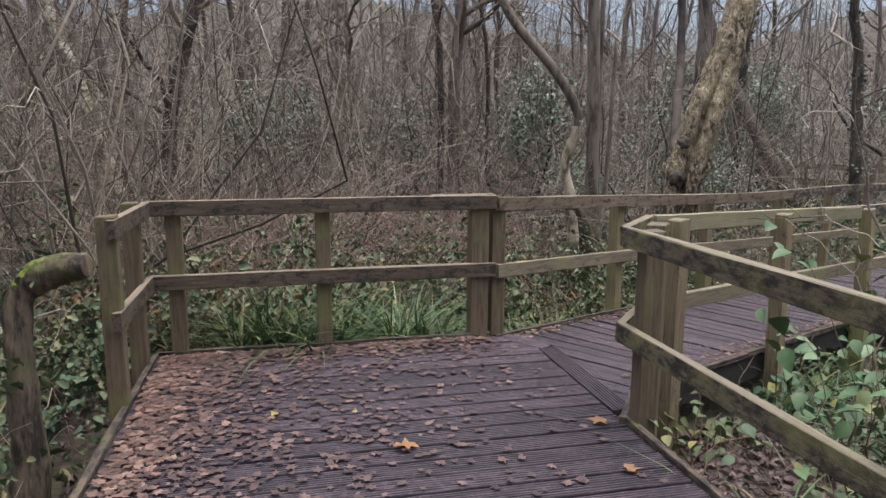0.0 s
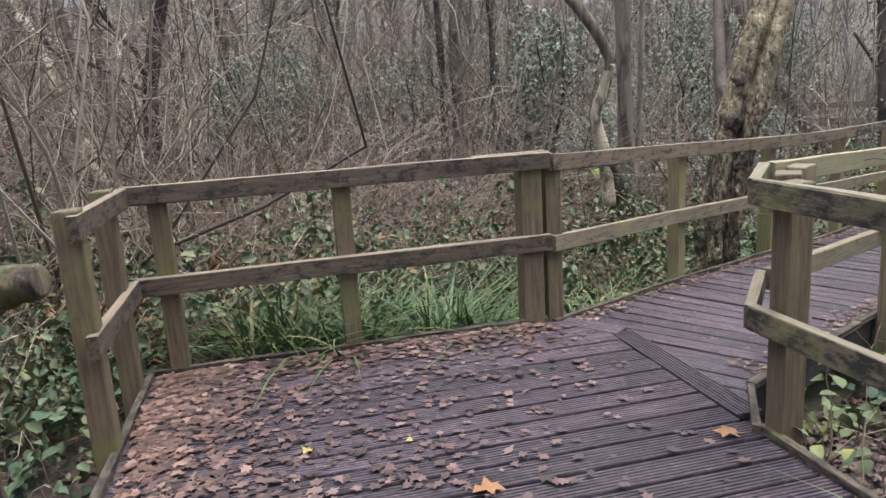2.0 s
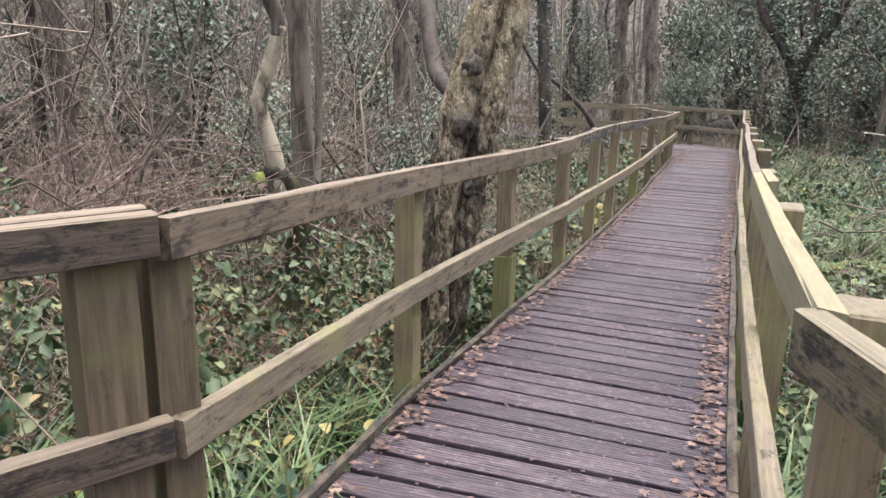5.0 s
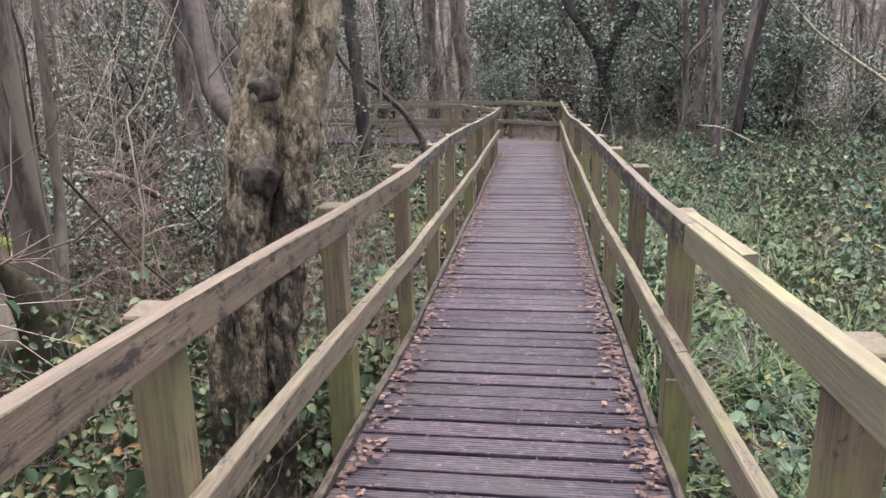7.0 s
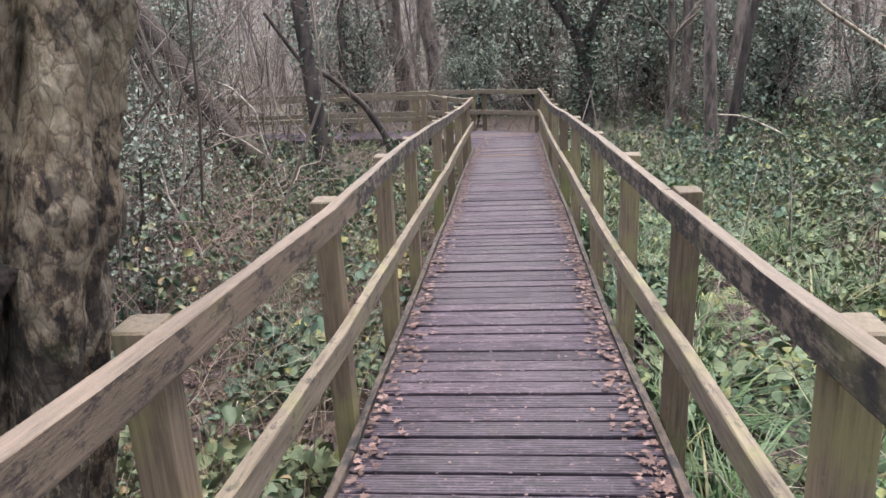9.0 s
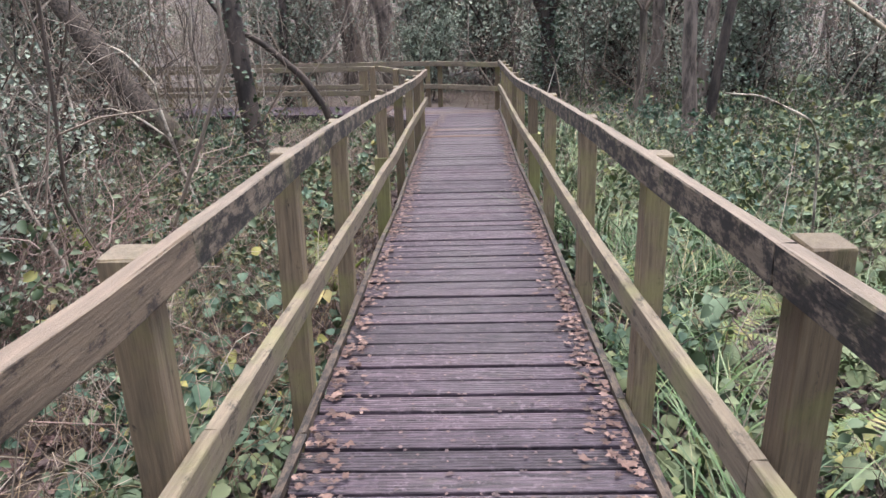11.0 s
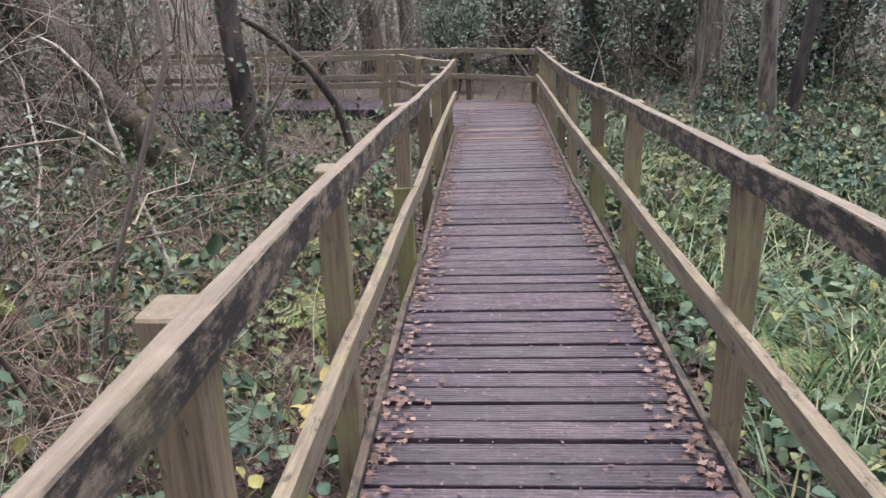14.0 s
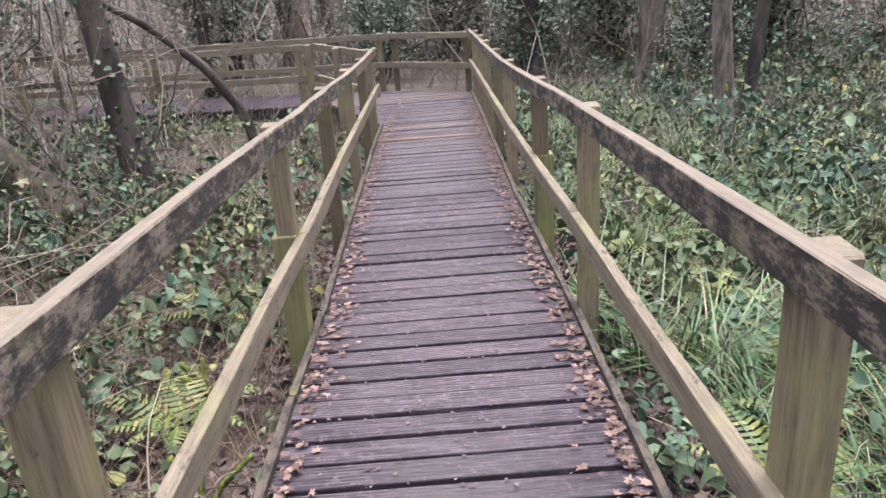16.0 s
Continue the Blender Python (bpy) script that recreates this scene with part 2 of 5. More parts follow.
def birch_material():
    """Old birch: dark furrowed bark with ragged cream flakes, smoother and paler higher up."""
    mat, nt, bsdf = nodes_of("flaking_birch_bark")
    tc = nt.nodes.new("ShaderNodeTexCoord")
    warp = nt.nodes.new("ShaderNodeTexNoise")
    warp.inputs["Scale"].default_value, warp.inputs["Detail"].default_value = 9.0, 6.0
    nt.links.new(tc.outputs["Object"], warp.inputs["Vector"])
    mix = nt.nodes.new("ShaderNodeVectorMath")
    mix.operation = "MULTIPLY_ADD"
    mix.inputs[1].default_value = (0.07, 0.07, 0.07)
    nt.links.new(warp.outputs["Color"], mix.inputs[0])
    nt.links.new(tc.outputs["Object"], mix.inputs[2])
    squash = nt.nodes.new("ShaderNodeMapping")
    squash.inputs["Scale"].default_value = (1.0, 1.0, 0.45)
    nt.links.new(mix.outputs["Vector"], squash.inputs["Vector"])
    plate = nt.nodes.new("ShaderNodeTexVoronoi")
    edge = nt.nodes.new("ShaderNodeTexVoronoi")
    edge.feature = "DISTANCE_TO_EDGE"
    for v in (plate, edge):
        v.inputs["Scale"].default_value = 30.0
        nt.links.new(squash.outputs["Vector"], v.inputs["Vector"])
    tone = nt.nodes.new("ShaderNodeSeparateColor")
    nt.links.new(plate.outputs["Color"], tone.inputs[0])
    fine = noise_tex(nt, 15.0, 10.0, 0.74, (1.0, 1.0, 0.6))
    ragged = noise_tex(nt, 24.0, 9.0, 0.7, (1.0, 1.0, 0.55))
    grain = ramp(nt, ragged, [(0.425, (0.032, 0.025, 0.02)), (0.46, (0.125, 0.088, 0.056)), (0.5, (0.3, 0.218, 0.13)), (0.54, (0.5, 0.4, 0.26)), (0.64, (0.6, 0.51, 0.36))])
    flake = ramp(nt, tone.outputs[0], [(0.3, (0.07, 0.052, 0.04)), (0.5, (0.2, 0.145, 0.095)), (0.7, (0.4, 0.31, 0.21)), (0.92, (0.56, 0.48, 0.36))])
    base = blend(nt, 0.3, grain, flake)
    # wide dark bands low down, cream paper sheets higher up
    sep = nt.nodes.new("ShaderNodeSeparateXYZ")
    nt.links.new(tc.outputs["Object"], sep.inputs[0])
    climb = nt.nodes.new("ShaderNodeMapRange")
    climb.inputs["From Min"].default_value, climb.inputs["From Max"].default_value = 0.6, 1.9
    climb.inputs["To Min"].default_value, climb.inputs["To Max"].default_value = -0.06, 0.14
    nt.links.new(sep.outputs["Z"], climb.inputs["Value"])
    cream = nt.nodes.new("ShaderNodeMath")
    nt.links.new(noise_tex(nt, 3.4, 6.0, 0.66, (1.0, 1.0, 0.6)), cream.inputs[0])
    nt.links.new(climb.outputs["Result"], cream.inputs[1])
    sheet = ramp(nt, fine, [(0.4, (0.22, 0.16, 0.095)), (0.47, (0.42, 0.33, 0.2)), (0.58, (0.62, 0.53, 0.37))])
    base = blend(nt, ramp(nt, cream.outputs[0], [(0.565, (0.0,) * 3), (0.6, (0.75,) * 3)]), base, sheet)
    dark = nt.nodes.new("ShaderNodeMath")
    dark.operation = "SUBTRACT"
    nt.links.new(noise_tex(nt, 4.5, 8.0, 0.72, (1.0, 1.0, 0.4)), dark.inputs[0])
    nt.links.new(climb.outputs["Result"], dark.inputs[1])
    base = blend(nt, ramp(nt, dark.outputs[0], [(0.545, (0.0,) * 3), (0.58, (0.8,) * 3)]), base, (0.055, 0.041, 0.03))
    crack = ramp(nt, edge.outputs["Distance"], [(0.01, (0.45,) * 3), (0.06, (0.0,) * 3)])
    base = blend(nt, crack, base, (0.035, 0.027, 0.022))
    green = noise_tex(nt, 3.0, 6.0, 0.65)
    base = blend(nt, ramp(nt, green, [(0.6, (0.0,) * 3), (0.72, (0.7,) * 3)]), base, (0.14, 0.14, 0.05))
    nt.links.new(base, bsdf.inputs["Base Color"])
    bsdf.inputs["Roughness"].default_value = 0.85
    tall = nt.nodes.new("ShaderNodeMath")
    tall.operation = "MULTIPLY_ADD"
    tall.inputs[1].default_value = 0.7
    nt.links.new(edge.outputs["Distance"], tall.inputs[0])
    nt.links.new(ragged, tall.inputs[2])
    bump(nt, bsdf, tall.outputs[0], 1.0, 0.06)
    return mat


BIRCH = birch_material()
BURR = bark_material("black_burr_bark", (0.12, 0.095, 0.075), (0.06, 0.047, 0.038), (0.025, 0.02, 0.018), (0.08, 0.08, 0.03), 30.0, 0.66, (1, 1, 1), 0.012)
WHITE_BARK = bark_material("white_birch_bark", (0.55, 0.5, 0.42), (0.4, 0.35, 0.28), (0.1, 0.08, 0.065), (0.15, 0.15, 0.07), 7.0, 0.55, (1, 1, 1.1), 0.015, 0.48)
MOSSY = bark_material("mossy_wood", (0.1, 0.08, 0.056), (0.056, 0.043, 0.03), (0.024, 0.019, 0.014), (0.075, 0.09, 0.022), 9.0, 0.56, (1, 1, 0.4), 0.02)
DEAD_WOOD = bark_material("pale_dead_wood", (0.47, 0.4, 0.3), (0.33, 0.265, 0.19), (0.1, 0.078, 0.058), (0.2, 0.19, 0.07), 9.0, 0.62, (1, 1, 0.4), 0.012, 0.4)
STUMP_BARK = bark_material("furrowed_stump_bark", (0.18, 0.135, 0.095), (0.1, 0.075, 0.052), (0.03, 0.024, 0.018), (0.09, 0.105, 0.03), 16.0, 0.58, (1, 1, 0.22), 0.03, 0.44)
MOSS = bark_material("bright_moss", (0.2, 0.24, 0.04), (0.11, 0.14, 0.025), (0.05, 0.06, 0.015), (0.16, 0.19, 0.03), 30.0, 0.55, (1, 1, 1), 0.01)


def ground_material():
    mat, nt, bsdf = nodes_of("leaf_mould_ground")
    fine = noise_tex(nt, 22.0, 8.0, 0.7, coord="World")
    base = ramp(nt, fine, [(0.36, (0.026, 0.019, 0.016)), (0.5, (0.06, 0.043, 0.034)), (0.64, (0.13, 0.092, 0.07))])
    wide = noise_tex(nt, 0.7, 5.0, 0.6, coord="World")
    base = blend(nt, ramp(nt, wide, [(0.48, (0.0,) * 3), (0.62, (0.6,) * 3)]), base, (0.05, 0.065, 0.025))
    nt.links.new(base, bsdf.inputs["Base Color"])
    nt.links.new(ramp(nt, wide, [(0.4, (0.55,) * 3), (0.6, (0.9,) * 3)]), bsdf.inputs["Roughness"])
    bump(nt, bsdf, fine, 0.8, 0.04)
    return mat


GROUND = ground_material()


# ---- builders ----
def from_arrays(name, verts, faces):
    me = bpy.data.meshes.new(name)
    me.from_pydata(np.asarray(verts).reshape(-1, 3).tolist(), [], np.asarray(faces).tolist() if isinstance(faces, np.ndarray) else faces)
    me.update()
    return me


def quick_mesh(name, verts, quads):
    """Quads only, set in bulk."""
    verts, quads = np.asarray(verts, np.float32).reshape(-1, 3), np.asarray(quads, np.int32)
    me = bpy.data.meshes.new(name)
    n, k = len(quads), quads.shape[1]
    me.vertices.add(len(verts))
    me.vertices.foreach_set("co", verts.ravel())
    me.loops.add(n * k)
    me.loops.foreach_set("vertex_index", quads.ravel())
    me.polygons.add(n)
    me.polygons.foreach_set("loop_start", np.arange(0, n * k, k, dtype=np.int32))
    me.update(calc_edges=True)
    return me


def put(name, me, mat, parent=None, label=""):
    ob = new(name, me)
    if not me.materials:
        me.materials.append(mat)
    if parent is not None:
        ob.parent = parent
    if label:
        ob["label"] = label
    return ob


def smooth(me):
    me.polygons.foreach_set("use_smooth", [True] * len(me.polygons))
    return me


def thing(name, label, category, group="", place=(0, 0, 0)):
    ob = new(name)
    ob.location = place
    return tagged(ob, label, category, group)


def tubes(P, R, sides=3):
    """Tapered tubes along N paths of K points: P (N, K, 3), R (N, K)."""
    P, R = np.asarray(P, float), np.asarray(R, float)
    n, k = P.shape[:2]
    T = np.gradient(P, axis=1)
    T /= np.linalg.norm(T, axis=2, keepdims=True) + 1e-9
    ref = np.where(np.abs(T[:, :1, 2:3]) > 0.8, [1.0, 0.0, 0.0], [0.0, 0.0, 1.0])
    U = np.cross(T, np.broadcast_to(ref, T.shape))
    U /= np.linalg.norm(U, axis=2, keepdims=True) + 1e-9
    V = np.cross(T, U)
    ang = np.arange(sides) * 2 * np.pi / sides
    ring = U[:, :, None] * np.cos(ang)[:, None] + V[:, :, None] * np.sin(ang)[:, None]
    verts = P[:, :, None] + ring * R[:, :, None, None]
    i = np.arange(n)[:, None, None] * k * sides
    j = np.arange(k - 1)[None, :, None] * sides
    a = np.arange(sides)[None, None, :]
    b = (a + 1) % sides
    quads = np.stack([i + j + a, i + j + b, i + j + sides + b, i + j + sides + a], -1).reshape(-1, 4)
    return verts.reshape(-1, 3), quads


def join(groups):
    vs, fs, off = [], [], 0
    for v, f in groups:
        vs.append(v)
        fs.append(f + off)
        off += len(v)
    return np.concatenate(vs), np.concatenate(fs)


def leaves(rng, centres, size, tilt=0.6, slim=0.5, fold=0.18, face=None):
    """Folded six-cornered leaves at the centres, each two quads."""
    c = np.asarray(centres, float)
    n = len(c)
    L = size * rng.uniform(0.6, 1.25, n)
    yaw = rng.uniform(0, 2 * np.pi, n)
    axis = np.stack([np.cos(yaw), np.sin(yaw), rng.normal(-0.15, tilt, n)], 1)
    axis /= np.linalg.norm(axis, axis=1, keepdims=True)
    up = np.stack([rng.normal(0, tilt * 0.8, n), rng.normal(0, tilt * 0.8, n), np.ones(n)], 1)
    if face is not None:
        up += face
    side = np.cross(axis, up)
    side /= np.linalg.norm(side, axis=1, keepdims=True)
    up = np.cross(side, axis)
    A, S, U = axis * L[:, None], side * (L * slim)[:, None], up * (L * fold)[:, None]
    v = np.stack([c - 0.5 * A, c - 0.22 * A + 0.8 * S + U, c + 0.2 * A + 0.75 * S + U, c + 0.5 * A - 0.3 * U,
                  c + 0.2 * A - 0.75 * S + U, c - 0.22 * A - 0.8 * S + U], 1)
    i = np.arange(n)[:, None] * 6
    q = np.concatenate([i + np.array([[0, 1, 2, 3]]), i + np.array([[0, 3, 4, 5]])])
    return v.reshape(-1, 3), q


def broad_leaves(rng, centres, size, tilt=0.6, slim=0.4):
    """Oval pointed leaves, folded along the rib and drooping to the tip, eight quads each."""
    c = np.asarray(centres, float)
    n = len(c)
    L = (size * rng.uniform(0.65, 1.2, n))[:, None, None]
    yaw = rng.uniform(0, 2 * np.pi, n)
    axis = np.stack([np.cos(yaw), np.sin(yaw), rng.normal(-0.1, tilt * 0.6, n)], 1)
    axis /= np.linalg.norm(axis, axis=1, keepdims=True)
    up = np.stack([rng.normal(0, tilt * 0.6, n), rng.normal(0, tilt * 0.6, n), np.ones(n)], 1)
    side = np.cross(axis, up)
    side /= np.linalg.norm(side, axis=1, keepdims=True)
    up = np.cross(side, axis)
    t = np.array([0.0, 0.18, 0.45, 0.75, 1.0])
    w = np.array([0.04, 0.78, 1.0, 0.6, 0.02]) * slim
    rib = c[:, None] + L * (axis[:, None] * (t - 0.5)[None, :, None] - up[:, None] * (0.28 * t ** 2.2)[None, :, None])
    edge = L * side[:, None] * w[None, :, None]
    lift = L * up[:, None] * (0.3 * w)[None, :, None]
    v = np.stack([rib - edge + lift, rib, rib + edge + lift], 2)
    k = np.arange(n)[:, None, None] * 15 + np.arange(4)[None, :, None] * 3 + np.arange(2)[None, None]
    q = np.stack([k, k + 1, k + 4, k + 3], -1).reshape(-1, 4)
    return v.reshape(-1, 3), q


def timber(name, path, width, height, mat, parent, label="", rough=0.0015, rng=random.Random(4)):
    """A sawn board along a path of points (its centre line), its height upright, edges rounded."""
    pts = [Vector(p) for p in path]
    fine = []
    for p, q in zip(pts, pts[1:]):
        n = max(1, int((q - p).length / 0.35))
        fine += [p.lerp(q, i / n) for i in range(n)]
    fine.append(pts[-1])
    mid = (pts[0] + pts[-1]) / 2
    way = pts[-1] - pts[0]
    way.z = 0.0
    way.normalize()
    frame3 = Matrix((way, Vector((0, 0, 1)).cross(way).normalized(), Vector((0, 0, 1)))).transposed()
    inv = frame3.inverted()
    w, h, b = width / 2, height / 2, min(width, height) * 0.09
    prof = [(-w + b, -h), (w - b, -h), (w, -h + b), (w, h - b), (w - b, h), (-w + b, h), (-w, h - b), (-w, -h + b)]
    verts, faces = [], []
    for i, p in enumerate(fine):
        d = (fine[min(i + 1, len(fine) - 1)] - fine[max(i - 1, 0)])
        d.z = 0
        d.normalize()
        s = Vector((-d.y, d.x, 0))
        for u, v in prof:
            q = p + s * (u + rng.gauss(0, rough)) + Vector((0, 0, v + rng.gauss(0, rough)))
            verts.append(inv @ (q - mid))
    m = len(prof)
    for i in range(len(fine) - 1):
        for k in range(m):
            faces.append((i * m + k, i * m + (k + 1) % m, (i + 1) * m + (k + 1) % m, (i + 1) * m + k))
    faces.append(tuple(range(m)))
    faces.append(tuple(range((len(fine) - 1) * m, len(fine) * m))[::-1])
    me = from_arrays(name, [tuple(v) for v in verts], faces)
    me.flip_normals()
    ob = put(name, me, mat, parent, label)
    ob.matrix_local = Matrix.Translation(mid) @ frame3.to_4x4()
    return ob


def post_mesh(name, wx, wy, height, seed):
    """An upright square post, rounded arrises and a slightly worn, sloping top; origin at its foot."""
    r = random.Random(seed)
    b = 0.008
    prof = [(-wx + b, -wy), (wx - b, -wy), (wx, -wy + b), (wx, wy - b), (wx - b, wy), (-wx + b, wy), (-wx, wy - b), (-wx, -wy + b)]
    prof = [(x / 2, y / 2) for x, y in prof]
    verts, faces = [], []
    zs = [0, 0.3, 0.6, height - 0.25, height - 0.006, height]
    for i, z in enumerate(zs):
        k = 0.95 if i == len(zs) - 1 else 1.0
        for x, y in prof:
            verts.append((x * k + r.gauss(0, 0.0012), y * k + r.gauss(0, 0.0012), z + (0.006 * x / wx if i >= len(zs) - 2 else 0)))
    m = len(prof)
    for i in range(len(zs) - 1):
        for k in range(m):
            faces.append((i * m + k, i * m + (k + 1) % m, (i + 1) * m + (k + 1) % m, (i + 1) * m + k))
    faces.append(tuple(range((len(zs) - 1) * m, len(zs) * m)))
    return from_arrays(name, verts, faces)


# ---- the plan ----
LEFT = [(3.64, 3.895), (5.1, 4.095), (6.8, 4.235), (8.0, 4.325), (9.3, 4.455), (11.4, 4.66), (12.6, 4.77), (13.5, 4.83), (15.0, 4.97), (18.5, 5.25), (19.3, 5.31)]
RIGHT = [(3.2, 2.3), (3.6, 2.57), (5.0, 2.72), (6.9, 2.9), (8.1, 3.0), (9.7, 3.15), (11.2, 3.26), (13.4, 3.43), (15.7, 3.66), (20.5, 4.04), (21.85, 4.16)]
# outline of the planks, which widen to the landing at the bend
PLANK_LEFT = LEFT + [(21.5, 6.5), (23.1, 6.5)]
PLANK_RIGHT = RIGHT + [(22.9, 5.7)]


def on(line, x):
    return float(np.interp(x, [p[0] for p in line], [p[1] for p in line]))


def deck_z(x):
    if x < 3.3:
        return 0.0
    if x < 10.5:
        return -0.05 * (x - 3.3)
    if x < 14.5:
        u = x - 10.5
        return -0.36 - 0.05 * u + 0.05 * u * u / 8
    return -0.46 - 0.004 * (x - 14.5)


ORIGIN, ALONG, BACK = Vector((1.36, 4.86)), Vector((0.925, -0.38)).normalized(), Vector((-0.38, -0.925)).normalized()


def plat(a, b, z=0.0):
    p = ORIGIN + ALONG * a + BACK * b
    return Vector((p.x, p.y, z))


def step(a, b, x):
    u = np.clip((np.asarray(x, float) - a) / (b - a), 0, 1)
    return u * u * (3 - 2 * u)


def ground_z(x, y):
    x, y = np.asarray(x, float), np.asarray(y, float)
    z = -0.3 - 0.5 * step(1.5, 8.0, x) - 0.15 * step(3.0, 1.5, y) * step(2.5, 4.0, x)
    z = z + 0.07 * np.sin(x * 0.9 + 1.3 * np.sin(y * 0.7)) * np.cos(y * 1.1 + 0.6) + 0.03 * np.sin(3.1 * x + 2.2 * y) * np.sin(2.3 * y - x)
    z = z + 0.35 * step(6.0, 16.0, y) + 0.012 * np.clip(np.hypot(x - 8, y - 4) - 12, 0, 60)
    far = np.hypot(x - 8, y - 4)
    return z + 15.0 * step(42, 95, far) * (1 + 0.25 * np.sin(np.arctan2(y, x) * 7))


def off_deck(x, y, gap=0.06):
    """True where the ground is not under a deck."""
    x, y = np.asarray(x, float), np.asarray(y, float)
    a = (x - ORIGIN.x) * ALONG.x + (y - ORIGIN.y) * ALONG.y
    b = (x - ORIGIN.x) * BACK.x + (y - ORIGIN.y) * BACK.y
    plat_in = (a > -gap) & (a < 2.67 + gap) & (b > -gap) & (b < 8)
    lo = np.interp(x, [p[0] for p in RIGHT], [p[1] for p in RIGHT])
    hi = np.interp(x, [p[0] for p in LEFT], [p[1] for p in LEFT])
    walk_in = (x > 3.1) & (x < 21.6) & (y > lo - gap) & (y < hi + gap)
    end_in = (y > 4.1) & (x < 23.1 + gap) & (y < 14.6) & (x > np.minimum(19.3 + 1.65 * (y - 5.3), 21.5) - gap)
    return ~(plat_in | walk_in | end_in)


# ---- ground, one sheet out to the horizon ----
def axis_steps(lo, hi, fine_lo, fine_hi, fine):
    mid = np.arange(fine_lo, fine_hi + 1e-6, fine)
    grow = np.cumsum(fine * 1.13 ** np.arange(1, 60))
    left = fine_lo - grow[grow < fine_lo - lo][::-1]
    right = fine_hi + grow[grow < hi - fine_hi]
    return np.concatenate([[lo], left, mid, right, [hi]])


gx, gy = axis_steps(-260, 280, -4, 24, 0.22), axis_steps(-260, 280, -6, 14, 0.22)
GX, GY = np.meshgrid(gx, gy, indexing="ij")
rng = np.random.default_rng(3)
GZ = ground_z(GX, GY) + rng.normal(0, 0.012, GX.shape)
idx = np.arange(GX.size).reshape(GX.shape)
quads = np.stack([idx[:-1, :-1], idx[1:, :-1], idx[1:, 1:], idx[:-1, 1:]], -1).reshape(-1, 4)
tagged(put("ground", smooth(quick_mesh("ground", np.stack([GX, GY, GZ], -1), quads)), GROUND), "dark damp woodland floor of leaf mould and mud", "ground", kind="structure")


# ---- railings ----
railing_post = [post_mesh("post", 0.098, 0.098, 1.6, s) for s in (1, 2, 3)]
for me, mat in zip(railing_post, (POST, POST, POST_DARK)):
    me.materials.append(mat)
PICK = random.Random(8)


def add_post(parent, x, y, top, turn=0.0, dark=False, lean=(0.0, 0.0), drop=1.55, wide=1.0):
    me = railing_post[2] if dark else railing_post[PICK.randrange(2)]
    ob = put("post", me, POST, parent)
    ob.matrix_local = pose(x, y, top - drop, lean[0], lean[1], turn) @ Matrix.Diagonal((wide, wide, drop / 1.6, 1))
    return ob


def add_sleeve(parent, x, y, top, turn, low, dark=False):
    """A second thicker stub bolted round the foot of a post, green with algae."""
    me = post_mesh("sleeve", 0.122, 0.122, top - low, 5)
    ob = put("sleeve", me, SLEEVE, parent, "algae-green timber stub round the post foot")
    ob.matrix_local = pose(x, y, low, 0, 0, turn)
    return ob


RAIL_H, RAIL_T = 0.1, 0.047
back_rail = thing("platform_railing", "weathered brown two-rail timber railing round the boardwalk platform", "railing")
near_rail = thing("platform_railing", "mould-blotched two-rail timber railing beside the platform, facing brambles", "railing")
left_rail = thing("boardwalk_railing", "weathered two-rail timber railing along the boardwalk beside the birch", "railing", "railings along the boardwalk")
right_rail = thing("boardwalk_railing", "weathered two-rail timber railing with one pale new rail", "railing", "railings along the boardwalk")
TURN_P = math.degrees(math.atan2(ALONG.y, ALONG.x))
for top, nm in ((1.05, "top_rail"), (0.56, "lower_rail")):
    z = top - RAIL_H / 2
    timber(nm, [plat(0.12, 0.03, z), plat(2.465, 0.03, z)], RAIL_T, RAIL_H, RAIL_BROWN, back_rail)
    timber(nm, [plat(0.12, 0.06, z - 0.004), plat(0.11, 1.0, z - 0.004)], RAIL_T, RAIL_H, RAIL_BROWN, back_rail)
for a, b, dk in ((0.27, -0.045, True), (1.24, -0.045, True), (2.355, -0.045, True), (2.505, -0.06, True)):
    p = plat(a, b)
    add_post(back_rail, p.x, p.y, 1.0, TURN_P, dk, wide=1.3 if 2 < a < 2.4 else 1.0)
for a, b in ((0.06, 0.22), (0.075, 0.9)):
    p = plat(a, b)
    add_post(back_rail, p.x, p.y, 1.06, TURN_P, True)
# near side of the platform, beside the brambles
for top, nm in ((1.03, "top_rail"), (0.53, "lower_rail")):
    z = top - RAIL_H / 2
    timber(nm, [plat(2.665, 1.62, z), plat(2.665, 4.4, z)], RAIL_T, RAIL_H, RAIL_LICHEN, near_rail)
    timber(nm, [plat(2.665, 4.41, z), plat(2.665, 7.8, z)], RAIL_T, RAIL_H, RAIL_LICHEN, near_rail)
    timber(nm, [Vector((3.2, 2.35, z)), Vector((3.72, 2.61, z))], RAIL_T, RAIL_H, RAIL_LICHEN, near_rail)
for b in (1.72, 3.3, 4.9, 6.5):
    p = plat(2.755, b)
    add_post(near_rail, p.x, p.y, 1.02, TURN_P, True)
add_post(near_rail, 3.5, 2.38, 1.02, 26, True)


def rise(x, side):
    """The top rails stand a little higher over the dip in the deck."""
    return (0.115 if side > 0 else 0.1) * float(step(6.6, 11.0, x)) * (1 - float(step(11.6, 17.5, x)))


